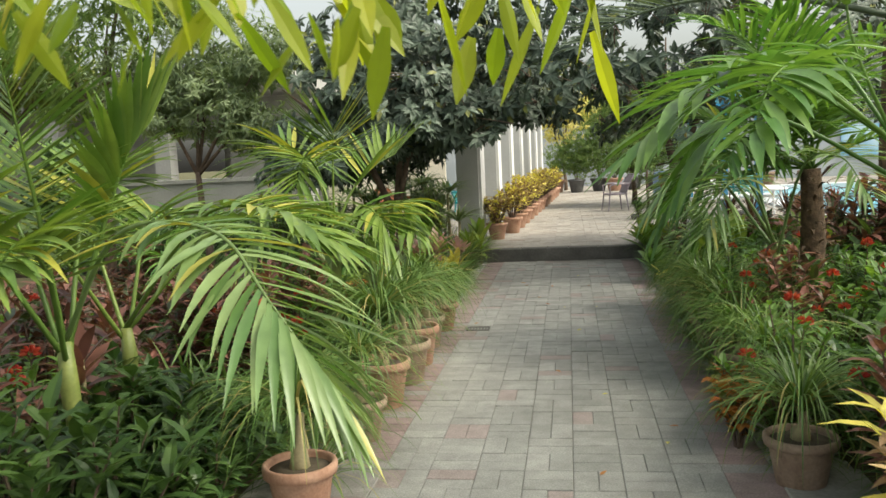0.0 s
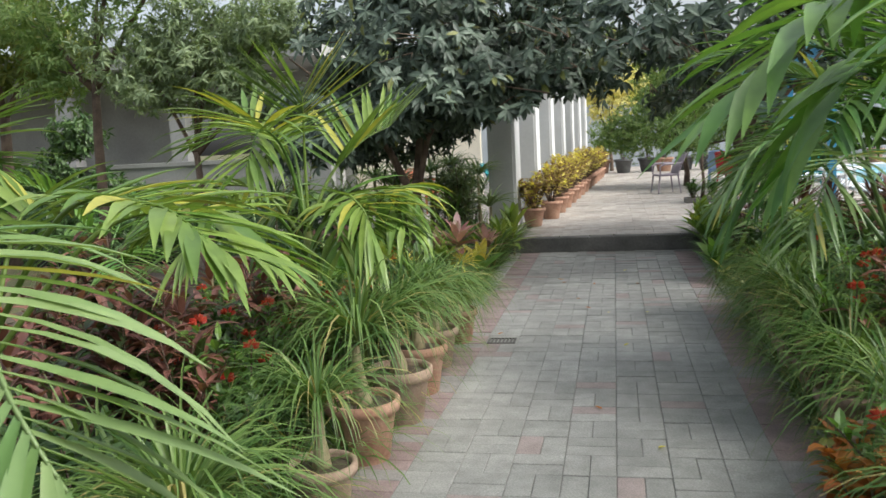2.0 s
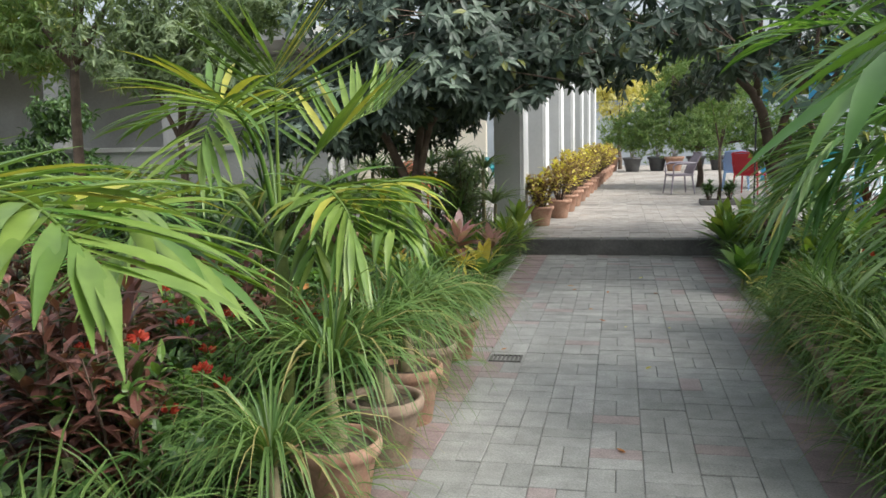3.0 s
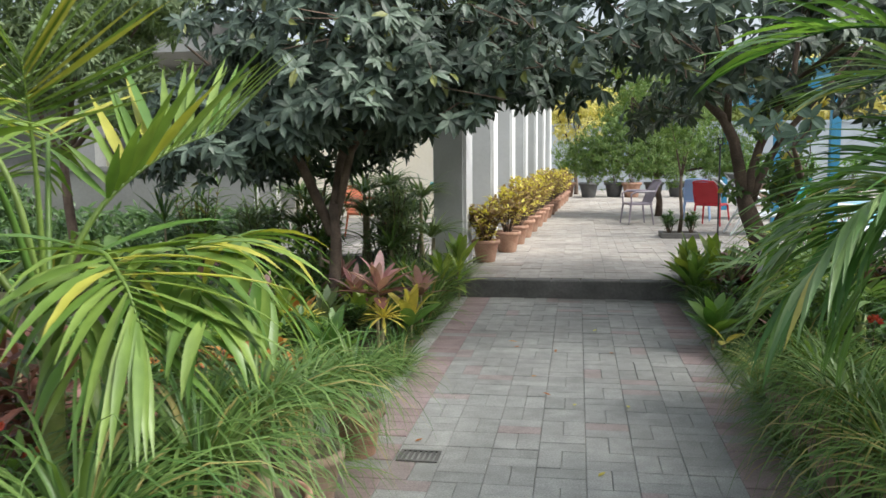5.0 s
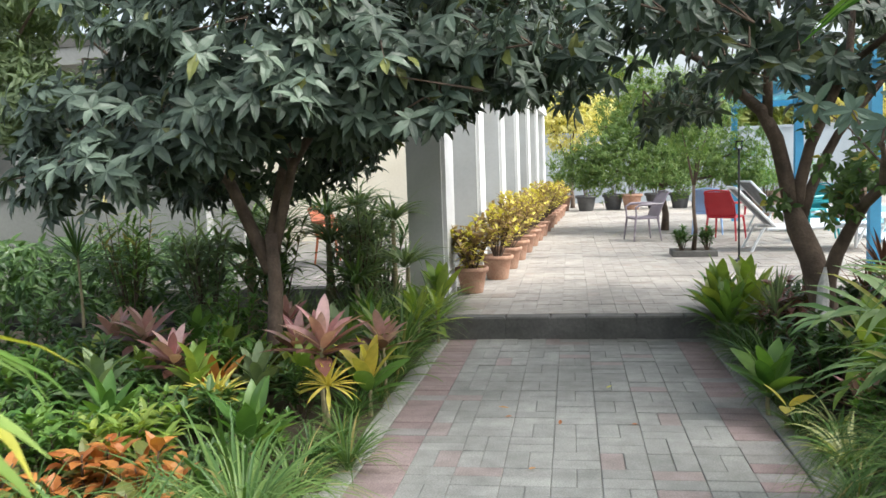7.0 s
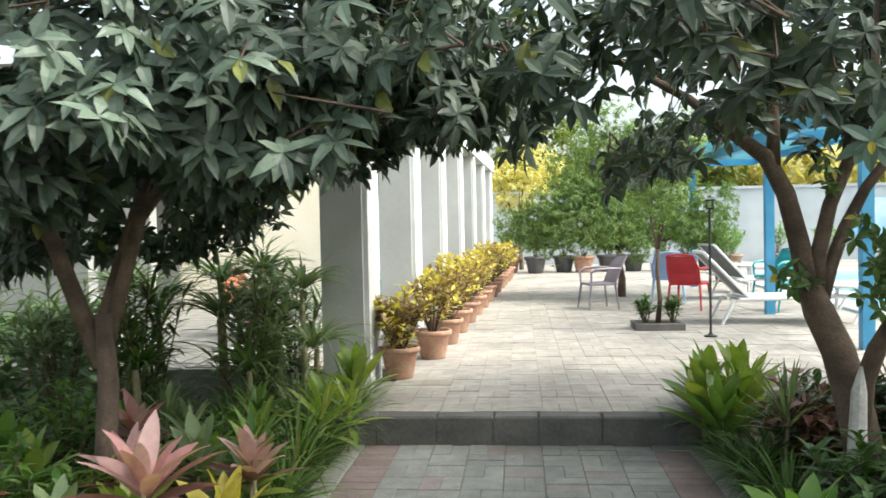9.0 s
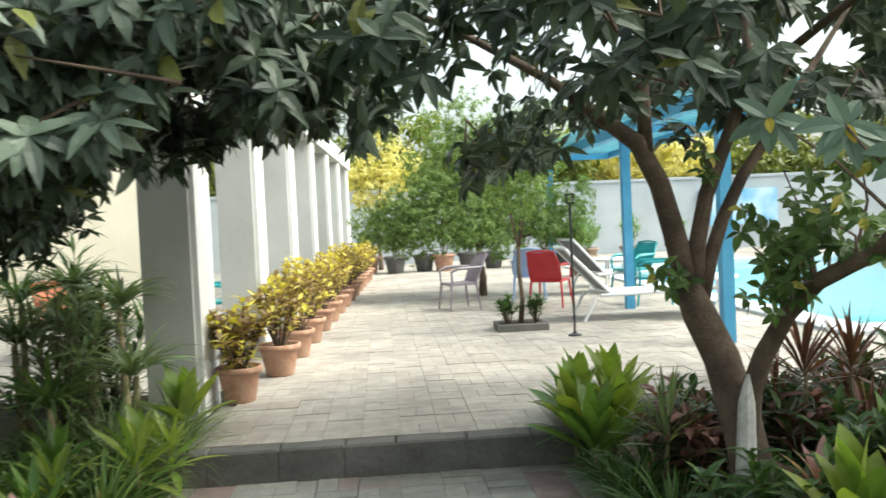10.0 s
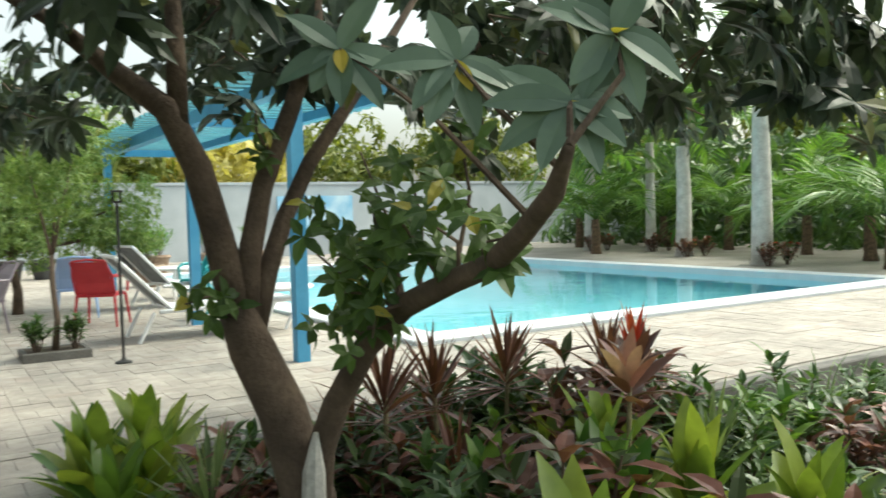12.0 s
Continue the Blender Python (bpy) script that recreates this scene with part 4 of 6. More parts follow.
big_tree((2.75, 11.5, 0), "dark-leaved tree with a forked leaning trunk beside the step",
         [([(2.54, 11.61, 1.02), (2.50, 11.70, 1.33), (2.46, 11.75, 1.56), (2.37, 11.77, 1.75), (2.26, 11.99, 1.90), (2.10, 12.37, 2.15), (1.6, 12.6, 2.5), (1.0, 12.8, 2.8)], [0.068, 0.06, 0.055, 0.052, 0.042, 0.033, 0.024, 0.012]),
          ([(2.55, 11.62, 1.05), (2.59, 11.67, 1.25), (2.66, 11.71, 1.5), (2.79, 11.74, 1.77), (2.94, 11.84, 2.06), (3.1, 12.2, 2.8)], [0.062, 0.048, 0.042, 0.037, 0.032, 0.012]),
          ([(2.57, 11.62, 1.0), (2.66, 11.68, 1.21), (2.74, 11.73, 1.38), (2.85, 11.74, 1.58), (3.14, 11.89, 1.89), (3.8, 12.3, 2.6)], [0.055, 0.04, 0.037, 0.033, 0.027, 0.01]),
          ([(2.40, 11.76, 1.70), (2.42, 11.82, 1.95), (2.46, 12.0, 2.4), (2.5, 12.2, 2.9)], [0.042, 0.036, 0.026, 0.01]),
          ([(2.68, 11.42, 0.35), (2.69, 11.36, 0.66), (2.71, 11.27, 0.83), (2.75, 11.14, 1.01), (2.74, 10.89, 1.15), (2.72, 10.62, 1.23), (2.68, 10.41, 1.28), (2.61, 10.21, 1.35), (2.56, 10.06, 1.42), (2.51, 9.96, 1.49)], [0.058, 0.054, 0.049, 0.044, 0.039, 0.034, 0.03, 0.026, 0.022, 0.011]),
          ([(2.9, 11.8, 2.0), (3.3, 11.2, 2.4), (3.9, 10.6, 2.6)], [0.028, 0.02, 0.008])],
         (3.0, 12.0), (3.8, 2.3, 1.9), 590, 3,
         [(2.80, 11.42, -0.08), (2.74, 11.43, 0.2), (2.68, 11.45, 0.5), (2.62, 11.50, 0.78), (2.56, 11.58, 0.97), (2.53, 11.63, 1.09)], [0.15, 0.112, 0.096, 0.09, 0.086, 0.072], NEAR)
big_tree((-0.87, 11.03, 0), "dark-leaved tree with low drooping branches near the house",
         [([(-0.86, 11.05, 0.9), (-0.75, 11.2, 1.5), (-0.4, 11.6, 2.2), (0.2, 12.0, 2.7)], [0.045, 0.038, 0.028, 0.012]),
          ([(-0.88, 11.05, 0.8), (-1.2, 11.2, 1.4), (-1.8, 11.5, 2.0), (-2.5, 11.8, 2.5)], [0.055, 0.045, 0.03, 0.01]),
          ([(-0.87, 11.05, 1.0), (-0.9, 11.6, 1.7), (-1.0, 12.4, 2.5)], [0.05, 0.04, 0.012])],
         (-0.85, 11.75), (1.85, 1.8, 2.0), 680, 5,
         [(-0.86, 11.03, -0.08), (-0.88, 11.03, 0.3), (-0.85, 11.04, 0.7), (-0.87, 11.05, 1.05)], [0.085, 0.062, 0.055, 0.05], leaf=0.14, gap=-0.05)

# a branch with young yellow-green leaves hangs over the start of the path
t = thing("overhanging_tree", "slender tree with hanging yellow-green young leaves", "tree", (-2.0, 0.7, 0))
br = Vector((-2.0, 0.7, 0))
part("trunk", Shape().tube([(0, 0, -0.05), (0.05, 0, 1.0), (0.15, 0.05, 2.0), (0.4, 0.3, 2.6)], [0.07, 0.055, 0.045, 0.03], 9), "bark", t, smooth=True)
part("limb", Shape().tube([(0.4, 0.3, 2.6), (1.3, 0.9, 2.6), (2.2, 1.4, 2.3), (2.62, 1.16, 1.80), (3.3, 1.17, 1.70)], [0.028, 0.022, 0.015, 0.01, 0.004], 7), "bark", t, smooth=True)
s = Shape()
rr = random.Random(4)
for k in range(52):
    u = rr.uniform(0.1, 1.0)
    q = Vector((2.40 + 0.86 * u, 1.16 + rr.uniform(-0.1, 0.14), 1.80 - 0.10 * u + rr.uniform(-0.09, 0.04)))
    s.blade(q, (rr.uniform(-0.5, 0.5), rr.uniform(-0.4, 0.4), -1 + rr.uniform(0, 0.5)), rr.uniform(0.06, 0.115), rr.uniform(0.018, 0.027), 0.3, 5, 0.2, 0.45, rr.uniform(-1.5, 1.5))
part("foliage", s, "lime", t)
part("limb", Shape().tube([(0.4, 0.3, 2.6), (1.4, 0.9, 2.3), (2.45, 1.1, 1.82), (3.05, 1.2, 1.74)], [0.02, 0.014, 0.007, 0.003], 6), "bark", t, smooth=True)
s = Shape()
for k in range(46):
    u = rr.random()
    q = Vector((2.42 + 0.6 * u, 1.1 + 0.1 * u + rr.uniform(-0.06, 0.1), 1.80 - 0.06 * u + rr.uniform(-0.08, 0.08)))
    s.blade(q, (rr.uniform(-0.7, 0.7), rr.uniform(-0.5, 0.5), -1 + rr.uniform(0, 0.8)), rr.uniform(0.07, 0.12), rr.uniform(0.022, 0.032), 0.3, 5, 0.2, 0.45, rr.uniform(-1.5, 1.5))
part("foliage", s, "lime", t)

# ---- left bed: potted row along the path ----
PONY = "potted ponytail palm with long thin arching leaves"
for i, (x, y, st, sz, tn) in enumerate(((0.03, 4.28, 0.26, 0.9, 0), (0.04, 5.3, 0.28, 0.8, 80), (0.02, 5.92, 0.28, 1.0, 150), (0.06, 6.45, 0.26, 1.0, 200), (0.04, 6.95, 0.24, 1.0, 70), (0.02, 7.5, 0.2, 0.9, 30), (0.05, 8.15, 0.1, 0.85, 300))):
    rosette((x + 0.03, y, -0.012), f"pony{i % 3}", PONY, "grass", 190, 0.70, 0.011, 0.95, 3.3, 40 + i, (0.165, 0.3, "terracotta" if i % 2 == 0 else "pale_pot"), st, "potted plant", "potted row beside the path", tn, sz, 0.25, "potted_plant")

feather_palm((-0.36, 6.45, 0), 1.02, [
    (0.25, 0.6, 0.4, (-0.25, 6.55, 1.3), (-0.12, 6.72, 1.47), (0.0, 6.9, 1.55)),
    (0.7, 0.4, 0.4, (-0.45, 6.45, 1.4), (-0.68, 6.5, 1.62), (-0.95, 6.5, 1.5)),
    (1.1, 0.3, 0.45, (-0.38, 6.3, 1.4), (-0.4, 6.05, 1.55), (-0.4, 5.85, 1.38)),
    (0.9, 0.3, 0.4, (-0.6, 6.4, 1.25), (-0.9, 6.3, 1.25), (-1.15, 6.25, 1.05)),
    (0.6, 0.4, 0.4, (-0.5, 6.7, 1.4), (-0.7, 7.0, 1.55), (-0.9, 7.2, 1.4)),
    (0.9, 0.3, 0.4, (-0.15, 6.35, 1.2), (0.0, 6.25, 1.15), (0.08, 6.2, 1.0)),
    (0.9, 0.3, 0.4, (-0.45, 6.2, 1.15), (-0.6, 5.95, 1.2), (-0.7, 5.75, 1.0)),
    (0.0, 0.1, 0.7, (-0.33, 6.4, 1.4), (-0.28, 6.3, 1.72))],
    "palm", "young areca palm with bright fan-like spreading fronds", 0.03, 2, leaflet=0.46, n=17)
feather_palm((-0.25, 7.0, 0), 0.72, [
    (1.9, 0.1, 0.35, (-0.05, 6.9, 1.12), (0.1, 6.8, 1.2), (0.22, 6.72, 1.02)),
    (1.9, 0.1, 0.35, (-0.12, 6.75, 1.1), (0.05, 6.5, 1.2), (0.2, 6.3, 1.05)),
    (1.9, 0.1, 0.35, (-0.2, 6.7, 1.05), (-0.15, 6.4, 1.15), (-0.1, 6.2, 0.95)),
    (1.9, 0.1, 0.35, (-0.45, 7.0, 1.1), (-0.65, 6.95, 1.15), (-0.8, 6.9, 0.95))],
    "palm", "low palm with drooping soft green fronds", 0.026, 3, leaflet=0.36, n=14, width=0.05)
feather_palm((-0.78, 4.0, 0), 0.85, [
    (1.0, 0.12, 0.38, (-0.4, 3.8, 1.28), (0.04, 3.63, 1.3), (0.31, 3.41, 1.09), (0.5, 3.38, 0.82)),
    (0.25, 0.4, 0.3, (-0.77, 3.9, 1.35), (-0.74, 3.78, 1.7), (-0.7, 3.65, 1.98)),
    (0.35, 0.4, 0.3, (-0.6, 4.05, 1.3), (-0.5, 4.1, 1.58), (-0.42, 4.15, 1.7)),
    (0.5, 0.35, 0.3, (-0.9, 3.7, 1.3), (-0.95, 3.4, 1.5), (-0.95, 3.1, 1.45)),
    (0.6, 0.35, 0.3, (-0.62, 3.7, 1.15), (-0.5, 3.4, 1.3), (-0.42, 3.15, 1.22)),
    (0.4, 0.4, 0.3, (-1.0, 4.1, 1.3), (-1.2, 4.2, 1.55), (-1.4, 4.2, 1.6)),
    (0.5, 0.4, 0.3, (-0.85, 4.3, 1.3), (-0.9, 4.6, 1.5), (-0.95, 4.8, 1.45))],
    "palm_mixed", "areca palm, upright fronds and one long drooping pale frond", 0.035, 4, leaflet=0.46, n=31, width=0.042)
feather_palm((-0.95, 4.75, 0), 0.75, [
    (0.8, 0.2, 0.42, (-0.45, 4.6, 1.28), (-0.05, 4.45, 1.32), (0.2, 4.35, 1.2)),
    (0.7, 0.2, 0.42, (-0.5, 4.85, 1.2), (-0.15, 4.9, 1.25), (0.08, 4.9, 1.12)),
    (0.6, 0.3, 0.35, (-1.2, 4.9, 1.2), (-1.5, 5.0, 1.2)),
    (0.6, 0.3, 0.35, (-1.1, 4.4, 1.2), (-1.3, 4.1, 1.1)),
    (0.6, 0.3, 0.35, (-0.95, 5.05, 1.25), (-0.95, 5.35, 1.25))],
    "palm", "areca palm with arching yellow-tipped strap leaves", 0.035, 5, leaflet=0.42, width=0.052)
palm((-2.3, 7.6, 0), 0.8, [(0, 0.9, 5), (70, 0.9, 0), (140, 0.9, 0), (-70, 0.9, 0), (-140, 0.9, 0)], "shade", "shaded palm at the back of the bed", rad=0.035, seed=8)

for i, (x, y, h) in enumerate(((-0.85, 3.35, 0.9), (-0.5, 3.75, 0.7), (-1.3, 3.1, 0.8), (-0.45, 4.6, 0.5), (-0.62, 3.5, 0.85))):
    shrub((x, y, 0), "dark green shrub with some maroon leaves", "dark_shrub", h, 0.34, 9, 0.15, 0.055, 60 + i, per=20)
for i, (x, y) in enumerate(((-0.95, 4.35), (-1.15, 3.5))):
    leafplant((x, y, 0.0), "red-brown cordyline with upright leaves", "purple", 18, 0.26, 0.075, 75, 10, 0.6, 70 + i, 0.5, tall=0.2, name="cordyline")
for i, (x, y, st) in enumerate(((-0.75, 5.9, 0.25), (-1.05, 6.3, 0.4), (-1.4, 6.9, 0.45), (-0.9, 6.95, 0.3), (-1.25, 7.5, 0.4), (-0.85, 7.6, 0.25), (-1.7, 7.9, 0.4), (-1.55, 5.6, 0.4))):
    leafplant((x, y, 0.0), "dark maroon cordyline clump in the bed", "purple", 18, 0.26, 0.065, 75, 0, 0.7, 80 + i, st, tall=0.22, name="cordyline", group="maroon cordylines")
for i, (x, y, h, tp) in enumerate(((-0.55, 5.9, 0.5, 2), (-0.35, 7.1, 0.55, 1), (-0.5, 7.0, 0.6, 2), (-0.9, 8.2, 0.4, 2), (-0.6, 6.2, 0.5, 1))):
    shrub((x, y, 0), "green shrub with small red flower heads", "broad", h, 0.3, 9, 0.08, 0.035, 95 + i, tip="red", tips=tp)
for i, (x, y, sz) in enumerate(((-0.35, 3.6, 1.0), (-0.55, 4.15, 0.9), (-0.3, 4.9, 0.9), (-0.5, 5.5, 1.0), (-0.6, 8.0, 1.0), (-0.35, 8.6, 0.95), (-1.0, 8.6, 0.9))):
    rosette((x, y, -0.01), f"tuft{i % 2}", "tuft of long green grass-like leaves", "grass", 120, 0.58, 0.011, 1.0, 2.3, 110 + i, size=sz, turn=i * 50, group="grass tufts")

# left bed further on
for x, y in ((-0.5, 4.95), (-0.85, 5.2)):
    rosette((x, y, 0), "spike", "spiky plant with long stiff upright green leaves", "grass", 44, 0.62, 0.026, 1.15, 1.0, 7, name="spiky_plant")
rosette((-0.2, 8.75, 0), "spike", "spiky plant with long stiff upright green leaves", "grass", 44, 0.62, 0.026, 1.15, 1.0, 7, name="spiky_plant")
PINK = "pink-leaved cordyline with a dark stem"
for i, (x, y, st, sz) in enumerate(((-0.29, 10.2, 0.42, 1.0), (-1.64, 10.76, 0.4, 0.9), (-2.0, 11.0, 0.4, 0.8), (-0.95, 11.5, 0.42, 0.8), (-2.2, 11.4, 0.4, 0.7))):
    leafplant((x, y, 0), PINK, "purple", 18, 0.34, 0.09, 72, 5, 0.5, 120 + i, st, centre="pink", tall=0.1, name="cordyline", group="pink cordylines", size=sz)
for i, (x, y, z) in enumerate(((-0.22, 10.05, 0.12), (-0.72, 9.75, 0.14))):
    leafplant((x, y, z - 0.12), "bright yellow narrow-leaved croton", "yellow", 44, 0.22, 0.026, 80, -15, 0.7, 130 + i, 0.3, name="croton")
for i, (x, y, m_, c_) in enumerate(((0.0 - 0.12, 10.55, "broad", "yellow"), (-0.55, 10.6, "broad_lime", None), (-0.95, 10.2, "broad_lime", "orange"), (-0.45, 9.5, "broad", None), (-1.3, 9.7, "broad", None))):
    leafplant((x, y, 0), "broad-leaved green plant with pale upright leaves", m_, 14, 0.36, 0.10, 80, 25, 0.5, 140 + i, 0.12, centre=c_, tall=0.1)
for i, (x, y) in enumerate(((-0.95, 8.95), (-0.62, 8.85), (-1.25, 8.7), (-0.4, 8.35))):
    shrub((x, y, 0), "orange-red croton in the bed", "orange", 0.36, 0.2, 9, 0.10, 0.06, 150 + i, name="croton", per=12)
for i, (x, y, h) in enumerate(((-1.1, 10.7, 0.5), (-1.6, 10.1, 0.45), (-0.7, 11.0, 0.45), (-2.1, 10.2, 0.5), (-1.4, 11.6, 0.6), (-2.6, 11.0, 0.6), (-1.0, 9.4, 0.35), (-1.9, 9.3, 0.4))):
    shrub((x, y, 0), "green leafy shrub in the bed", ("broad", "dark_shrub", "broad_lime", "broad")[i % 4], h, 0.34, 10, 0.11, 0.04, 160 + i)
for i, (x, y, sz) in enumerate(((-0.12, 11.3, 1.0), (-0.2, 11.9, 1.1), (-0.3, 12.4, 1.1), (-0.7, 12.3, 1.1), (-0.6, 9.3, 0.8), (0.0, 9.6, 0.7), (-0.1, 12.85, 0.9))):
    rosette((x, y, 0), f"ltuft{i % 2}", "light green grassy clump beside the path", "grass", 90, 0.5, 0.017, 1.0, 1.7, 170 + i, size=sz, turn=i * 40, group="dark grass clumps")
for i, (x, y, h) in enumerate(((-0.85, 13.3, 1.2), (-0.9, 14.4, 1.3), (-1.6, 13.0, 1.3), (-2.3, 13.1, 1.2), (-1.2, 14.4, 1.4), (-3.1, 13.2, 1.3))):
    t = shrub((x, y, 0.0), "tall loose bamboo-like shrub before the veranda", ("grey_green", "dark_shrub", "grass")[i % 3], h * 0.95, 0.36, 13, 0.26, 0.034, 180 + i, per=30, bare=0.04)
for i, (x, y, m_) in enumerate(((-0.5, 11.3, "broad_lime"), (-1.25, 11.0, "broad"), (-1.9, 10.6, "broad_lime"), (-0.75, 10.4, "grey_green"), (-1.5, 10.45, "broad_lime"), (-0.25, 12.75, "broad_lime"))):
    leafplant((x, y, 0), "light green broad-leaved plant in the bed", m_, 16, 0.32, 0.10, 80, 20, 0.5, 420 + i, 0.14, tall=0.12)
for i, (x, y, st, sz) in enumerate(((-0.42, 13.25, 0.55, 1.0), (-0.8, 12.9, 0.45, 1.0), (-1.15, 13.35, 0.7, 1.1), (-1.5, 12.7, 0.5, 1.0), (-1.9, 13.2, 0.6, 1.1), (-0.85, 13.8, 0.8, 0.9))):
    rosette((x, y, 0), f"spiky{i % 2}", "slender dracaena with arching narrow green leaves", "grass" if i % 2 else "grey_green", 60, 0.5, 0.026, 0.75, 1.5, 430 + i, stem=st, turn=60 * i, size=sz, name="dracaena", group="dracaenas before the veranda")
for i, (x, y, sz) in enumerate(((-0.14, 13.05, 1.15), (-0.42, 12.95, 1.2), (-0.22, 13.45, 1.2), (-0.6, 13.3, 1.2), (-0.3, 12.7, 1.1), (-0.9, 13.1, 1.2), (-1.3, 12.9, 1.1), (-1.7, 13.4, 1.2))):
    rosette((x, y, 0), f"ptuft{i % 2}", "light green grassy clump before the pier", "grey_green", 90, 0.5, 0.017, 1.0, 1.7, 170 + i, size=sz, turn=i * 40, group="grass clumps before the pier")
leafplant((-0.12, 13.3, 0.0), "broad-leaved plant with upright light green leaves", "broad_lime", 14, 0.4, 0.12, 84, 35, 0.3, 460, 0.2, tall=0.15)
leafplant((-3.0, 12.2, 0), "dark spiky dracaena behind the shrubs", "dark_shrub", 40, 0.5, 0.03, 80, -10, 0.5, 190, 0.75, tall=0.1, name="dracaena")

# ---- right bed ----
for i, (x, y, sz, st) in enumerate(((2.2, 4.75, 0.9, 0.14), (2.28, 5.75, 0.95, 0.12), (2.26, 6.3, 0.95, 0.1), (2.28, 6.8, 1.0, 0.12), (2.26, 7.3, 1.0, 0.1), (2.28, 7.8, 1.0, 0.12), (2.3, 8.3, 1.0, 0.1), (2.3, 8.8, 0.9, 0.1))):
    rosette((x, y, -0.012), f"pony{i % 3}", PONY, "grass", 190, 0.70, 0.011, 0.95, 3.3, 45 + i, (0.165, 0.26, "pale_pot"), st, "potted plant", "potted row beside the path", 70 * i, sz, 0.25, "potted_plant")
for i, (x, y, sz) in enumerate(((2.6, 5.1, 1.0), (2.75, 5.9, 1.1), (2.35, 6.3, 0.9), (2.5, 8.3, 1.1), (2.35, 8.8, 1.0), (2.8, 7.2, 1.1), (2.55, 9.3, 0.9), (2.95, 6.5, 1.0))):
    rosette((x, y, -0.01), f"tuft{i % 2}", "tuft of long green grass-like leaves", "grass", 120, 0.58, 0.011, 1.0, 2.3, 200 + i, size=sz, turn=i * 50, group="grass tufts")
for i, (x, y) in enumerate(((2.02, 5.2), (2.05, 5.48))):
    shrub((x, y, 0), "low orange and yellow croton at the path edge", "orange", 0.34, 0.17, 9, 0.09, 0.05, 210 + i, name="croton", per=14)
for i, (x, y, h, tp) in enumerate(((2.3, 5.3, 0.75, 3), (2.55, 4.5, 0.6, 3), (2.3, 6.6, 0.7, 2), (2.5, 7.3, 0.75, 2), (2.75, 8.0, 0.8, 2), (2.6, 8.8, 0.6, 1), (3.1, 5.5, 0.8, 2), (2.9, 4.9, 0.7, 2), (3.2, 7.0, 0.8, 1))):
    shrub((x, y, 0), "green shrub with small red flower heads", "dark_shrub" if i % 2 else "broad", h, 0.34, 10, 0.10, 0.035, 220 + i, tip="red", tips=tp)
for i, (x, y, h) in enumerate(((2.3, 3.5, 1.0), (2.42, 4.05, 0.92), (2.6, 4.45, 0.9), (2.75, 3.9, 0.95), (3.0, 4.55, 0.95), (3.3, 5.1, 0.9))):
    shrub((x, y, 0), "croton shrub with brown, green and orange leaves", ("croton", "purple", "broad", "orange", "purple", "broad")[i], h, 0.32, 9, 0.16, 0.045, 235 + i, tip="orange", tips=2, name="croton")
shaggy = palm((2.98, 7.45, 0), 1.3, [(85, 1.4, 12), (60, 1.25, 0), (115, 1.4, 5), (140, 1.3, -8), (95, 1.3, -12), (125, 1.2, 25), (170, 1.3, 10), (-110, 1.2, 5), (-150, 1.2, 5), (105, 1.1, -25), (75, 1.1, -25), (150, 1.2, 25)], "shade", "large palm with a shaggy brown trunk and long drooping fronds", "fibre", 0.09, 9)
sh = Shape()
rs = random.Random(12)
for k in range(90):
    a, z = k * 2.4, 0.25 + 1.05 * k / 90
    sh.blade((0.085 * math.cos(a), 0.085 * math.sin(a), z), (math.cos(a), math.sin(a), rs.uniform(0.2, 1.2)), rs.uniform(0.1, 0.2), 0.035, rs.uniform(1.5, 3.0), 4, 0.3, 0.3)
part("fibre_husk", sh, "fibre", shaggy)
feather_palm((2.78, 5.0, 0), 1.4, [
    (1.0, 0.2, 0.35, (2.1, 4.75, 1.8), (1.78, 4.62, 1.76), (1.5, 4.5, 1.5)),
    (1.0, 0.2, 0.35, (2.2, 4.6, 1.75), (2.0, 4.3, 1.76), (1.85, 4.0, 1.55)),
    (1.0, 0.2, 0.35, (2.3, 5.2, 1.85), (2.0, 5.45, 1.85), (1.78, 5.55, 1.6)),
    (0.8, 0.2, 0.35, (2.8, 4.8, 1.85), (3.1, 4.8, 1.8), (3.4, 4.8, 1.5)),
    (0.8, 0.2, 0.35, (2.5, 5.3, 1.9), (2.5, 5.7, 1.95), (2.5, 6.0, 1.75)),
    (0.8, 0.2, 0.35, (2.55, 4.5, 1.8), (2.62, 4.1, 1.8), (2.7, 3.8, 1.55)),
    (1.0, 0.2, 0.35, (2.2, 5.0, 1.6), (1.95, 5.05, 1.6), (1.78, 5.05, 1.35)),
    (0.0, 0.1, 0.7, (2.46, 4.9, 1.9), (2.42, 4.9, 2.3))],
    "palm_dark", "palm with broad arching glossy fronds over the path", 0.04, 10, "fibre", 0.40, 14, 0.066)
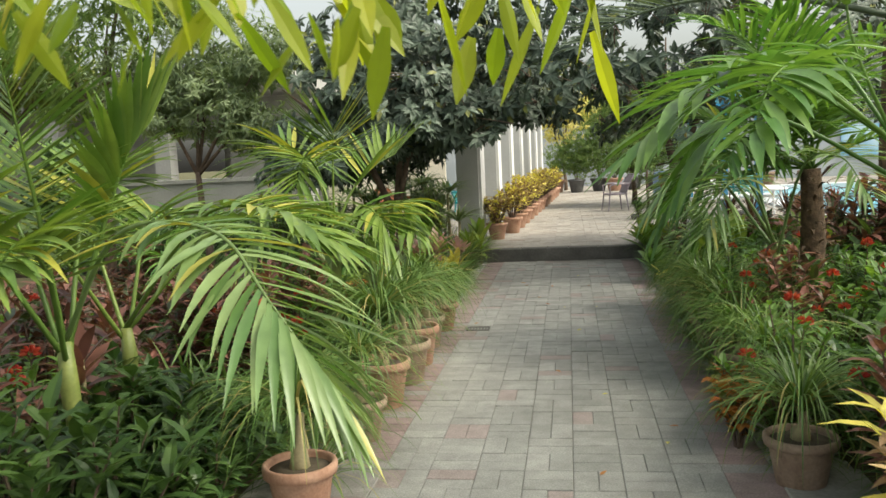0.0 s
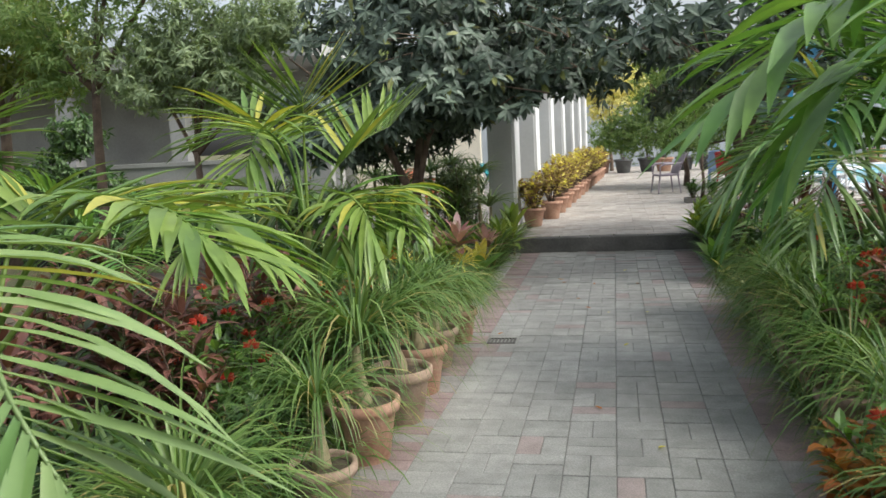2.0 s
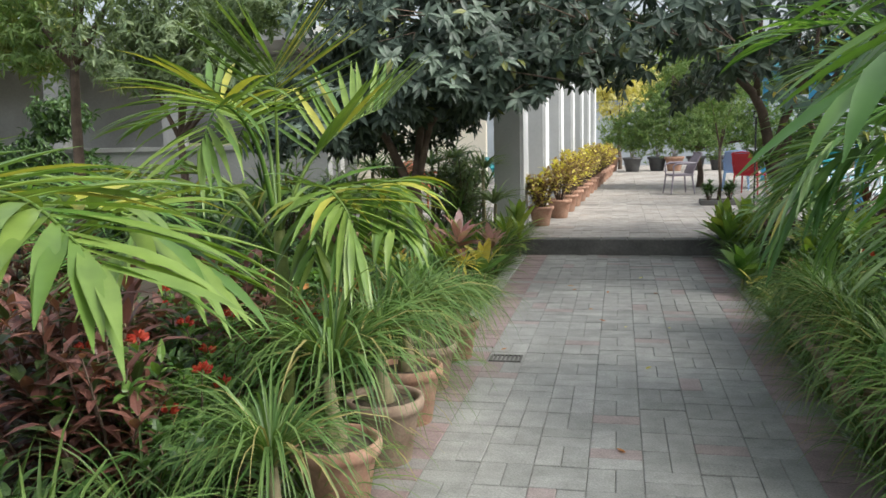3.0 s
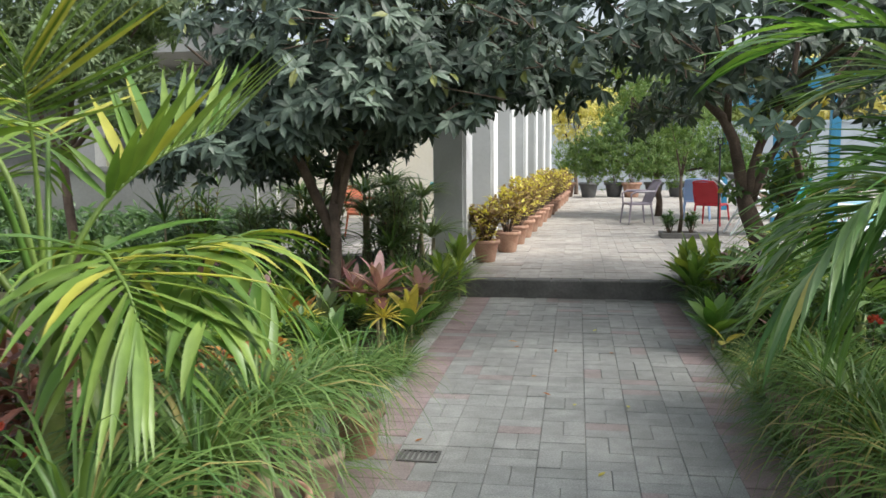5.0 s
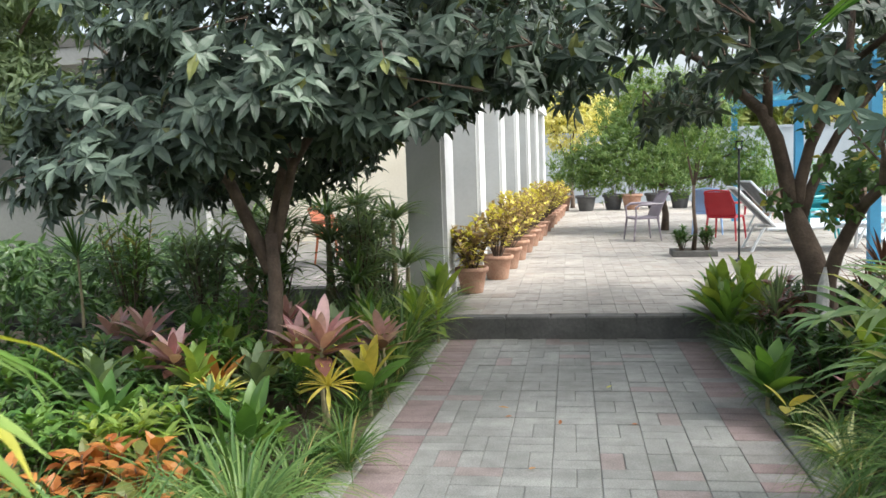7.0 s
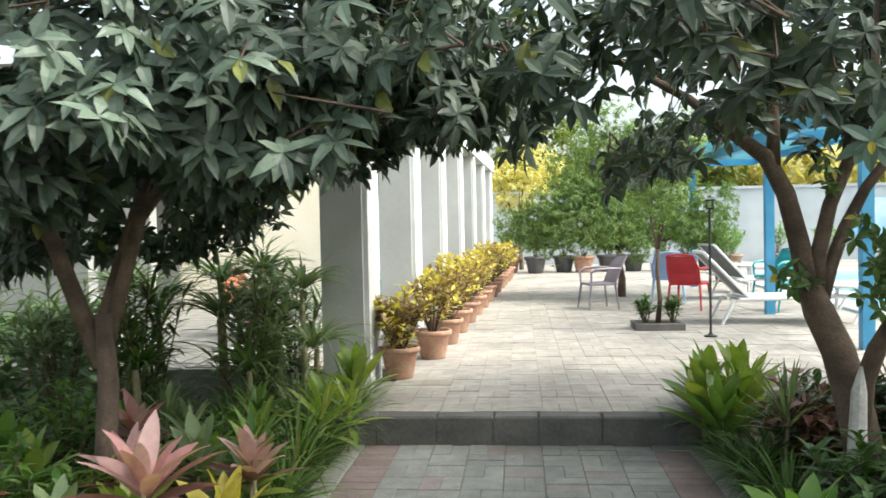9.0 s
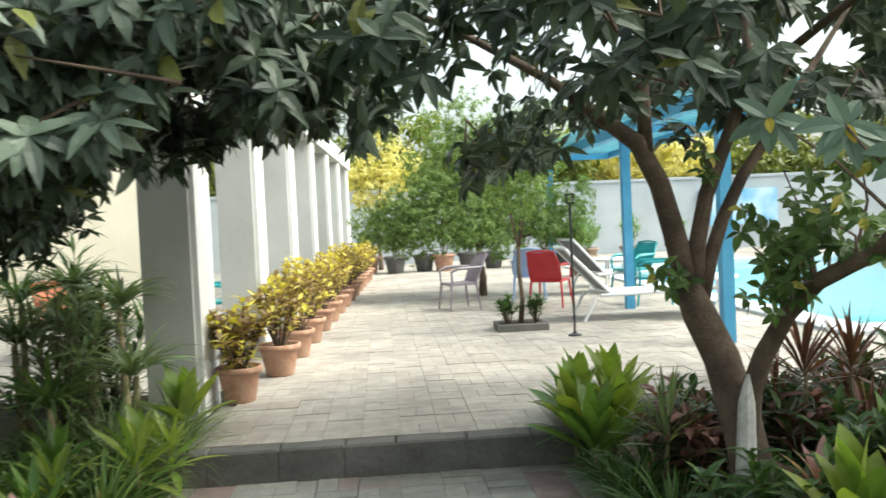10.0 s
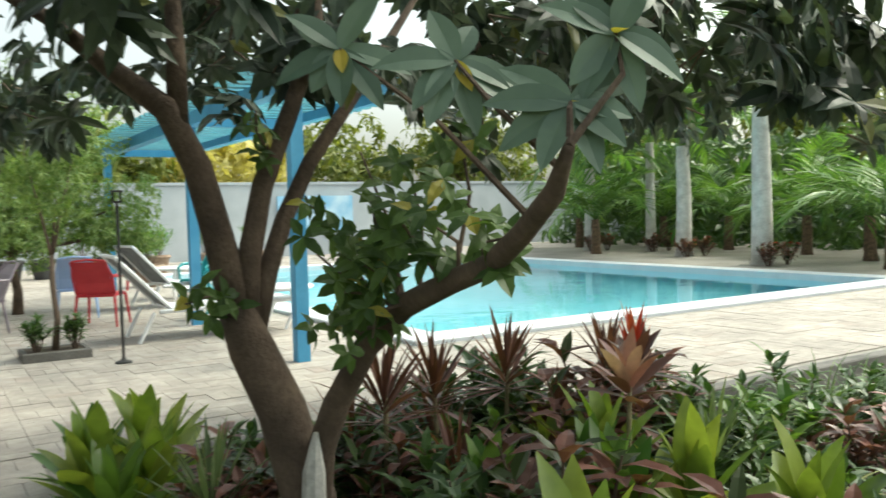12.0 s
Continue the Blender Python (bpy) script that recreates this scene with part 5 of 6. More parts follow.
feather_palm((2.6, 6.9, 0), 0.82, [
    (0.9, 0.2, 0.35, (2.25, 6.8, 1.33), (1.95, 6.72, 1.33), (1.75, 6.65, 1.1)),
    (0.9, 0.2, 0.35, (2.35, 6.5, 1.25), (2.15, 6.2, 1.25), (2.0, 6.0, 1.0)),
    (0.9, 0.2, 0.35, (2.25, 7.2, 1.3), (2.02, 7.3, 1.3), (1.85, 7.35, 1.05)),
    (0.7, 0.3, 0.35, (2.4, 6.95, 1.5), (2.15, 7.0, 1.7), (1.95, 7.02, 1.64)),
    (0.8, 0.3, 0.35, (2.7, 6.6, 1.35), (2.8, 6.2, 1.4), (2.85, 5.9, 1.2))],
    "palm_pale", "soft palm with drooping grey-green fronds over the path", 0.03, 15, leaflet=0.38, n=24, width=0.027)
palm((2.65, 8.95, 0), 0.6, [(85, 0.75, 0), (45, 0.7, -5), (125, 0.75, 0), (165, 0.7, 0), (100, 0.6, 20)], "strap", "low bushy green palm", "green_stem", 0.03, 14)
palm((4.05, 8.75, 0), 2.5, [(85, 2.8, -22), (118, 1.5, 10), (30, 1.4, 0), (-10, 1.4, 5), (160, 1.5, 0), (-70, 1.4, 5), (75, 1.6, 30)], "date", "date palm with grey-green feathery fronds", "fibre", 0.16, 12)

leafplant((2.16, 10.6, 0), "broad-leaved green plant with one yellow leaf", "broad", 16, 0.36, 0.12, 78, 20, 0.5, 250, 0.1, tall=0.1)
leafplant((2.2, 10.35, 0.02), "small yellowing leaf plant", "yellow", 3, 0.2, 0.08, 40, 10, 0.4, 251, 0.1)
for i, (x, y) in enumerate(((2.32, 9.75), (2.4, 10.15), (2.6, 9.8))):
    rosette((x, y, 0), "spider", "cream-striped green spider plant at the path edge", "variegated", 50, 0.32, 0.02, 0.9, 1.6, 9, turn=50 * i, name="spider_plant", group="spider plants")
for i, (x, y, st, sz) in enumerate(((2.82, 11.05, 0.25, 1.0), (3.85, 11.2, 0.75, 0.9), (3.3, 11.0, 0.3, 0.8), (2.55, 10.3, 0.12, 0.9), (3.1, 10.2, 0.12, 0.9))):
    leafplant((x, y, 0), PINK, "purple", 16, 0.28, 0.07, 78, 10, 0.5, 260 + i, st, centre="pink", tall=0.1, name="cordyline", group="pink cordylines", size=sz)
for i, (x, y, m_) in enumerate(((2.25, 12.35, "broad"), (2.45, 12.6, "broad_lime"), (2.3, 13.0, "broad"), (2.95, 10.45, "broad_lime"), (3.2, 10.55, "broad"), (3.9, 11.7, "broad_lime"), (3.0, 10.75, "broad"), (3.55, 10.35, "broad_lime"), (2.6, 13.1, "broad_lime"))):
    leafplant((x, y, 0), "clump of upright broad green leaves by the tree", m_, 18, 0.42, 0.10, 84, 30, 0.35, 270 + i, 0.12, tall=0.14)
for i, (x, y) in enumerate(((2.5, 11.9), (3.35, 11.6), (3.2, 12.2), (3.6, 12.2), (4.1, 11.9), (4.3, 11.2))):
    leafplant((x, y, 0), "spiky dracaena with narrow grey-green leaves" if i in (0, 5) else "spiky dracaena with dark maroon leaves", "grey_green" if i in (0, 5) else "purple", 34, 0.42, 0.026, 84, 10, 0.35, 285 + i, 0.28, tall=0.1, name="dracaena")
for i, (x, y, sz) in enumerate(((2.35, 11.4, 1.0), (2.6, 11.0, 1.0), (2.45, 12.0, 1.0), (3.0, 11.5, 1.0), (3.5, 10.9, 1.0), (3.6, 11.5, 1.0), (4.3, 11.6, 1.1), (4.0, 10.8, 1.0), (2.3, 11.8, 0.9), (2.35, 12.75, 1.0), (3.3, 12.8, 1.0), (4.5, 12.2, 1.0), (3.7, 10.0, 0.9), (3.0, 9.8, 0.8))):
    rosette((x, y, 0), f"dtuft{i % 2}", "dark green grassy clump beside the path", "grass_dark", 80, 0.5, 0.017, 1.0, 1.7, 170 + i, size=sz, turn=i * 47, group="dark grass clumps")
for i, (x, y, h) in enumerate(((2.9, 12.3, 0.5), (3.9, 12.4, 0.55), (4.6, 11.5, 0.6), (4.9, 12.0, 0.6), (4.4, 10.4, 0.6), (3.4, 9.6, 0.5), (5.4, 11.6, 0.6), (3.1, 11.2, 0.45))):
    shrub((x, y, 0), "dark green leafy shrub", "dark_shrub", h, 0.36, 10, 0.12, 0.04, 300 + i)
for i, (x, y) in enumerate(((3.25, 9.95), (3.5, 9.8))):
    rosette((x, y, 0.15), "spider", "cream-striped green spider plant", "variegated", 50, 0.32, 0.02, 0.9, 1.6, 9, turn=50 * i, name="spider_plant", group="spider plants")
s = Shape().tube([(0, 0, -0.02), (0.0, 0, 0.3), (0.02, 0.02, 0.62), (0.03, 0.02, 0.74)], [0.045, 0.045, 0.035, 0.008], 8)
t = thing("wooden_stake", "short whitened cut stake against the tree trunk", "stake", (2.62, 11.28, 0))
part("stake", s, "white_bark", t)

# ---- terrace plants ----
r4 = random.Random(21)
POT_X = 0.25
shrub((0.08, 14.1, TOP), "terracotta pot with a bushy dark brown croton", "croton", 0.52, 0.3, 18, 0.11, 0.05, 319, "potted_croton", None, 0, (0.16, 0.26, "terracotta"), 26, "potted plant", bare=0.1)
for i in range(13):
    y = 15.1 + i * 0.95
    shrub((POT_X + 0.045 * i, y, TOP), "terracotta pot with a yellow and brown croton", "croton", r4.uniform(0.55, 0.75), 0.32, 17, 0.095, 0.042, 320 + i, "potted_croton", "yellow", 6, (0.17, 0.27, "terracotta"), 26, "potted plant", "pots along the piers")
for i in range(9):
    x = 0.9 + i * 0.62 + r4.uniform(-0.1, 0.1)
    shrub((x, 28.6 + r4.uniform(-0.2, 0.2), TOP), "potted green plant along the far wall", "palm_dark" if i % 2 else "broad", r4.uniform(0.6, 1.1), 0.4, 9, 0.22, 0.05, 340 + i, "potted_plant", None, 0, (0.27, 0.42, "shaded_pot" if i % 3 else "terracotta"), 20, "potted plant", "pots at the far wall")
small_tree((1.1, 30.2, 0), "golden-leaved tree before the far wall", "gold_tree", 1.3, [(0, 0, 2.3, 0.9, 150), (0.5, 0, 2.8, 0.8, 110), (-0.6, 0, 2.7, 0.8, 110), (0.2, 0.3, 3.3, 0.8, 100)], 0.06, 3, leaf=0.14, lw=0.05)
small_tree((2.75, 21.4, TOP), "wide feathery green tree drooping over the terrace", "feather", 0.85, [(-0.8, 0, 1.35, 0.95, 800), (0.5, 0, 1.4, 1.0, 800), (-0.1, -0.5, 1.2, 0.8, 520), (0, 0.3, 2.0, 1.0, 620), (-1.5, 0.2, 1.25, 0.65, 380), (1.35, 0, 1.4, 0.7, 380), (0.8, 0.1, 2.5, 0.85, 420), (-0.2, 0.1, 2.75, 0.8, 380), (-0.7, 0.1, 1.95, 0.7, 340), (1.6, -0.1, 1.0, 0.4, 160)], 0.06, 4, leaf=0.085, lw=0.02, per=10)
small_tree((2.66, 17.15, TOP + 0.02), "slim young tree in a small planter", "feather", 0.9, [(0.1, 0.1, 1.5, 0.45, 110), (0.25, 0, 1.85, 0.4, 80), (-0.15, 0, 1.7, 0.35, 70)], 0.028, 5, leaf=0.075, lw=0.018, per=10)
t = thing("planter_box", "low square concrete planter on the terrace", "planter", (2.66, 17.15, TOP))
s = Shape()
for a in ((-0.28, -0.22, 0.28, -0.17), (-0.28, 0.17, 0.28, 0.22), (-0.28, -0.17, -0.23, 0.17), (0.23, -0.17, 0.28, 0.17)):
    s.box(a[0], a[1], 0, a[2], a[3], 0.08, 0.008)
part("frame", s, "concrete", t)
part("soil", Shape().box(-0.23, -0.17, 0.0, 0.23, 0.17, 0.07), "soil", t)
for dx in (-0.15, 0.17):
    shrub((2.66 + dx, 17.1, TOP + 0.06), "small dark plant in the planter", "dark_shrub", 0.3, 0.13, 7, 0.1, 0.03, 360 + int(dx * 100))
for i, (x, y) in enumerate(((5.2, 24.6), (6.3, 28.5), (7.4, 28.6), (8.6, 28.7))):
    shrub((x, y, TOP), "potted green plant by the pool", "palm_dark", 0.8, 0.35, 9, 0.2, 0.04, 370 + i, "potted_plant", None, 0, (0.25, 0.4, "pale_pot"), 20, "potted plant")

# ---- palms and shrubs beyond the pool ----
for i, (x, y, h, rd) in enumerate(((15.6, 19.4, 3.3, 0.18), (17.0, 22.6, 2.6, 0.17), (18.3, 24.9, 2.9, 0.13), (17.7, 26.6, 2.3, 0.16))):
    palm((x, y, TOP), h, [(k * 40 + i * 13, 2.2, r4.uniform(-15, 25)) for k in range(9)], "shade", "palm with a whitewashed trunk beyond the pool", "white_bark", rd, 400 + i)
    for k in range(2):
        shrub((x + 0.3 * (k * 2 - 1), y - 0.35, TOP), "low maroon shrub at the foot of a palm", "purple", 0.45, 0.3, 8, 0.12, 0.05, 410 + i * 2 + k, tip="red", tips=2)
for i, (x, y) in enumerate(((15.9, 17.0), (17.6, 18.4), (19.5, 17.6), (18.8, 20.6), (21.5, 16.0), (18.8, 28.3), (19.6, 23.4), (16.6, 25.2), (20.2, 26.2))):
    palm((x, y, TOP), 0.9, [(k * 45 + i * 20, 1.9, r4.uniform(-5, 20)) for k in range(8)], "shade", "low spreading palm by the far side of the pool", "fibre", 0.12, 430 + i)
s = Shape()
rh = random.Random(77)
for k in range(1500):
    a = rh.random()
    q = Vector((rh.uniform(20.0, 25.5), rh.uniform(8, 32), rh.uniform(0.1, 3.4)))
    whorl(s, q, (-1, rh.uniform(-0.5, 0.5), 0.6), rh, 9, 0.5, 0.16)
tagged(new("hedge", s.mesh("hedge", "dark_shrub")), "dense dark green shrubs behind the palms", "hedge", kind="stuff")

# trees beyond the walls
FAR = ((-4, 40, 4.5, 3.2, "far_leaf"), (2, 42, 4.0, 3.0, "far_leaf"), (7, 40, 3.6, 2.6, "far_leaf"), (12, 41, 3.8, 2.8, "gold_tree"), (17, 42, 4.0, 3.2, "far_leaf"), (23, 40, 4.4, 3.2, "far_leaf"), (28, 34, 4.6, 3.4, "far_leaf"), (29, 26, 4.6, 3.4, "far_leaf"), (29, 18, 4.6, 3.2, "far_leaf"), (29, 10, 4.6, 3.2, "far_leaf"), (-10, 36, 5.0, 3.2, "far_leaf"))
for i, (x, y, z, rd, m_) in enumerate(FAR):
    small_tree((x, y, -0.03), "leafy tree beyond the garden wall", m_, z * 0.5, [(0, 0, z, rd, 200), (rd * 0.6, 0, z * 0.8, rd * 0.7, 110), (-rd * 0.6, 0.3, z * 0.85, rd * 0.7, 110)], 0.16, 450 + i, leaf=0.45, lw=0.16)
small_tree((-3.6, 11.6, -0.03), "feathery grey-green tree behind the planting bed", "grey_green", 1.5, [(0, 0, 2.5, 0.9, 420), (0.7, 0, 2.1, 0.6, 240), (-0.7, 0, 2.6, 0.8, 320), (0.2, 0.2, 3.2, 0.8, 300), (0.9, 0, 2.9, 0.6, 200)], 0.05, 470, leaf=0.12, lw=0.028, per=10)
small_tree((-5.2, 11.8, -0.03), "thin dark-trunked tree behind the planting bed", "feather", 2.4, [(0.3, 0, 3.6, 1.0, 260), (-0.8, 0, 3.3, 0.9, 220), (0.6, 0, 4.3, 1.0, 220), (-0.4, 0, 2.6, 0.6, 120), (1.3, 0, 3.8, 0.8, 160)], 0.07, 471, leaf=0.12, lw=0.03, per=9)
# added bush: its dark leaves stand in for shade inside the veranda
small_tree((-8.2, 14.9, -0.03), "added dark shrub tree standing in for the veranda's shade", "dark_shrub", 0.6, [(0, 0, 1.1, 0.8, 200), (-1.2, 0, 1.2, 0.8, 200), (1.2, 0, 0.9, 0.7, 160), (-2.3, 0.2, 1.0, 0.8, 180), (0.4, 0.2, 1.9, 0.6, 120)], 0.05, 473, leaf=0.16, lw=0.05, per=9)
small_tree((-7.5, 13.0, -0.03), "dark leafy tree near the house", "far_leaf", 2.2, [(0, 0, 3.4, 1.2, 300), (-1, 0, 2.8, 1.0, 240), (0.9, 0, 3.0, 0.9, 220), (-0.4, 0, 4.4, 1.1, 240)], 0.09, 472, leaf=0.18, lw=0.05, per=9)

# ---- dense undergrowth of both beds ----
rf = random.Random(31)
PROTO = {
    "tuft": rosette((-0.8, 4.9, -0.01), "tuft0", "tuft of long green grass-like leaves", "grass", turn=20, group="grass tufts"),
    "dtuft": rosette((-1.2, 11.2, -0.01), "dtuft0", "dark green grassy clump beside the path", "grass_dark", group="dark grass clumps"),
    "dark": shrub((-1.9, 10.6, 0), "dark green leafy shrub", "dark_shrub", 0.5, 0.34, 12, 0.11, 0.04, 501),
    "dark2": shrub((-1.5, 3.6, 0), "dark green leafy shrub", "dark_shrub", 0.6, 0.36, 12, 0.15, 0.05, 502),
    "broad": shrub((-1.3, 9.2, 0), "light green leafy shrub", "broad", 0.45, 0.32, 12, 0.10, 0.045, 503),
    "flower": shrub((-0.75, 6.6, 0), "green shrub with small red flower heads", "broad", 0.6, 0.32, 12, 0.09, 0.035, 504, tip="red", tips=3),
    "maroon": shrub((-1.1, 6.0, 0), "maroon-leaved shrub of upright stems", "purple", 0.88, 0.32, 11, 0.17, 0.05, 505, per=24, bare=0.1),
    "maroon2": shrub((-1.5, 7.2, 0), "maroon-leaved shrub of upright stems", "purple", 0.6, 0.34, 10, 0.15, 0.055, 506, per=24, bare=0.1),
}
for side, x0, x1 in ((-1, -0.38, -2.9), (1, 2.66, 5.2)):
    ny = 0
    y = 3.1 if side < 0 else 4.1
    while y < 12.4:
        nxs = 6
        for i in range(nxs):
            x = x0 + (x1 - x0) * (i + rf.uniform(-0.35, 0.35)) / nxs
            yy = y + rf.uniform(-0.22, 0.22)
            if min((x - a) ** 2 + (yy - b) ** 2 for a, b in ((2.75, 11.5), (-0.87, 11.03), (2.98, 7.45), (-0.36, 6.45))) < 0.07:
                continue
            if side < 0:
                if y < 5.2:
                    pick = rf.choice(("dark2", "dark2", "maroon", "flower", "dark", "tuft"))
                elif y < 8.3:
                    pick = rf.choice(("maroon", "maroon2", "maroon", "flower", "tuft", "dark")) if i > 0 else rf.choice(("tuft", "flower", "dark"))
                else:
                    pick = rf.choice(("dark", "dtuft", "broad", "dark2", "dtuft", "broad"))
            else:
                pick = rf.choice(("tuft", "flower", "dark", "dark2", "flower", "tuft", "maroon")) if y < 9 else rf.choice(("dtuft", "dark", "broad", "dtuft", "dark2", "maroon2"))
            sc = rf.uniform(0.8, 1.15) * (0.85 if i == 0 else 1.0) * (0.68 if y > 8.2 and side < 0 else 1.0) * (1.12 if y > 9.5 and side > 0 else 1.0) * (1.3 if side > 0 and i > 0 and y < 9 else 1.0)
            copy_thing(PROTO[pick], pose(x, yy, 0, 0, 0, rf.uniform(0, 360)) @ Matrix.Scale(sc, 4))
        y += 0.48
for k in range(13):      # grass that hangs over the path's edges
    copy_thing(PROTO["tuft"], pose(2.2 + rf.uniform(-0.05, 0.06), 4.95 + k * 0.36, 0.0, 0, 0, rf.uniform(0, 360)) @ Matrix.Scale(rf.uniform(0.5, 0.75), 4))
for k in range(9):
    copy_thing(PROTO["dtuft" if k % 3 else "tuft"], pose(2.26 + rf.uniform(-0.03, 0.06), 9.9 + k * 0.33, 0.0, 0, 0, rf.uniform(0, 360)) @ Matrix.Scale(rf.uniform(0.5, 0.75), 4))
    copy_thing(PROTO["dtuft" if k % 2 else "tuft"], pose(-0.12 + rf.uniform(-0.06, 0.03), 9.2 + k * 0.4, 0.0, 0, 0, rf.uniform(0, 360)) @ Matrix.Scale(rf.uniform(0.45, 0.75), 4))
for k in range(6):
    copy_thing(PROTO["tuft"], pose(-0.04 + rf.uniform(-0.05, 0.05), 4.62 + k * 0.62, 0.0, 0, 0, rf.uniform(0, 360)) @ Matrix.Scale(rf.uniform(0.8, 1.0), 4))
for x, y, m_, ln in ((3.05, 10.55, "broad_lime", 0.5), (2.72, 10.6, "broad_lime", 0.36), (3.6, 11.0, "broad", 0.45), (3.95, 11.45, "broad_lime", 0.45)):
    leafplant((x, y, 0.0), "tall upright plant with broad light green leaves", m_, 14, ln, 0.13, 86, 40, 0.3, 520 + int(x * 10), 0.2, tall=0.2)
for x, y in ((3.5, 12.0), (3.95, 12.1), (3.2, 11.9), (4.4, 11.9)):
    leafplant((x, y, 0.0), "maroon spiky dracaena on a bare stem", "purple", 40, 0.36, 0.03, 84, 0, 0.3, 530 + int(x * 10), 0.55, tall=0.12, name="dracaena")
for i, (x, y, m_, ln) in enumerate(((-0.42, 11.95, "broad_lime", 0.34), (-0.3, 11.45, "broad", 0.32), (-0.75, 11.75, "grey_green", 0.34), (-0.15, 12.3, "broad_lime", 0.36), (-0.6, 12.45, "broad", 0.36), (-0.02, 12.5, "broad_lime", 0.3), (-1.1, 12.2, "grey_green", 0.34))):
    leafplant((x, y, 0.0), "light green leafy clump below the tree", m_, 22, ln, 0.05, 80, 5, 0.8, 540 + i, 0.15, tall=0.15)
for i, (x, y) in enumerate(((-0.62, 10.75), (-1.25, 10.35), (-0.1, 10.85))):
    leafplant((x, y, 0), PINK, "purple", 18, 0.32, 0.085, 72, 5, 0.5, 550 + i, 0.34, centre="pink", tall=0.1, name="cordyline", group="pink cordylines", size=0.9)
for i, (x, y, m_) in enumerate(((-1.15, 10.9, "broad_lime"), (-0.45, 11.1, "grey_green"), (-0.15, 10.95, "broad_lime"), (-1.55, 11.3, "broad"), (-1.9, 11.0, "grey_green"), (-1.0, 10.1, "broad_lime"), (-1.45, 9.9, "grey_green"))):
    leafplant((x, y, 0), "light green plant with oval leaves under the tree", m_, 18, 0.26, 0.085, 78, 10, 0.6, 560 + i, 0.22, tall=0.16)
for i, (x, y, st, sz) in enumerate(((-0.95, 13.6, 0.75, 1.1), (-1.35, 13.9, 0.9, 1.1), (-1.75, 13.6, 0.7, 1.2), (-2.15, 13.9, 0.85, 1.1), (-0.62, 13.75, 0.95, 1.0), (-2.5, 13.4, 0.6, 1.1), (-1.1, 14.2, 1.05, 1.0))):
    rosette((x, y, 0), f"spiky{i % 2}", "slender dracaena with arching narrow green leaves", "grass", 60, 0.5, 0.026, 0.75, 1.5, 430 + i, stem=st, turn=47 * i, size=sz, name="dracaena", group="dracaenas before the veranda")
t = leafplant((4.4, 11.72, 0), "bromeliad with dark leaves and an upright red flower", "purple", 16, 0.30, 0.075, 60, 5, 0.5, 571, 0.62, tall=0.05, name="bromeliad")
s = Shape()
rq = random.Random(9)
for k in range(12):
    a = k * 2.4
    s.blade((0, 0, 0.65 + 0.012 * k), (0.5 * math.cos(a), 0.5 * math.sin(a), 1.0 + 0.05 * k), 0.2, 0.035, -0.1, 4, 0.3, 0.4)
part("flower", s, "red", t)
for i, (x, y, ln, m_) in enumerate(((3.9, 10.95, 0.46, "broad_lime"), (4.05, 10.6, 0.44, "broad_lime"), (4.13, 11.95, 0.34, "variegated"), (2.22, 12.6, 0.42, "broad_lime"), (2.5, 12.85, 0.4, "broad_lime"), (3.75, 11.3, 0.36, "broad"), (3.3, 11.35, 0.34, "broad"))):
    leafplant((x, y, 0), "clump of tall upright oval light green leaves", m_, 16, ln, ln * 0.32, 86, 35, 0.35, 580 + i, 0.16, tall=0.22)
for i, (x, y) in enumerate(((4.2, 10.65), (4.45, 10.85), (4.0, 10.35))):
    rosette((x, y, 0.16), "spider", "cream-striped green spider plant", "variegated", 50, 0.32, 0.02, 0.9, 1.6, 9, turn=50 * i, size=1.1, name="spider_plant", group="spider plants")
for k in range(22):
    copy_thing(PROTO[rf.choice(("dark", "dtuft", "dtuft", "maroon2", "tuft", "dtuft"))], pose(rf.uniform(4.5, 7.2), rf.uniform(10.7, 12.3), 0, 0, 0, rf.uniform(0, 360)) @ Matrix.Scale(rf.uniform(0.8, 1.15), 4))
s = Shape()
for k in range(800):
    whorl(s, (rf.uniform(-10, -2.6), rf.uniform(13.2, 15.2), 0.05 + 0.75 * rf.random()), (rf.uniform(-0.3, 0.3), -0.5, 0.8), rf, 8, 0.2, 0.06)
tagged(new("undergrowth", s.mesh("undergrowth", "dark_shrub")), "dark low undergrowth before the garden wall", "undergrowth", kind="stuff")

t = thing("drain_cover", "small worn metal drain grate set in the path", "drain", (0.40, 8.14, 0.002))
part("frame", Shape().box(-0.10, -0.075, 0, 0.10, -0.06, 0.007).box(-0.10, 0.06, 0, 0.10, 0.075, 0.007).box(-0.10, -0.06, 0, -0.085, 0.06, 0.007).box(0.085, -0.06, 0, 0.10, 0.06, 0.007), "concrete", t)
for k in range(6):
    part("bar", Shape().box(-0.075 + k * 0.027, -0.06, 0, -0.062 + k * 0.027, 0.06, 0.005), "concrete", t)
for k in range(16):
    t = thing("fallen_leaf", "dry yellow-brown leaf fallen on the paving", "leaf", (rf.uniform(0.3, 1.9), rf.uniform(4.2, 12.2), 0.006), rf.uniform(0, 360), group="fallen leaves")
    part("blade", Shape().leaf((0, 0, 0), (0, 1, 0), Vector((0, 0, 1)), rf.uniform(0.04, 0.07), 0.022, 0.4, -0.1), "orange" if k % 3 else "yellow", t)

# ---- paving blocks ----
U = 0.23


def block_mesh(w, l, mat):
    return Shape().box(0.0014, 0.0014, -0.05, w - 0.0014, l - 0.0014, 0, 0.003, False).mesh("paver", mat)


BM = {("h", "paver"): block_mesh(U, U / 2, "paver"), ("v", "paver"): block_mesh(U / 2, U, "paver"), ("h", "red_paver"): block_mesh(U, U / 2, "red_paver")}
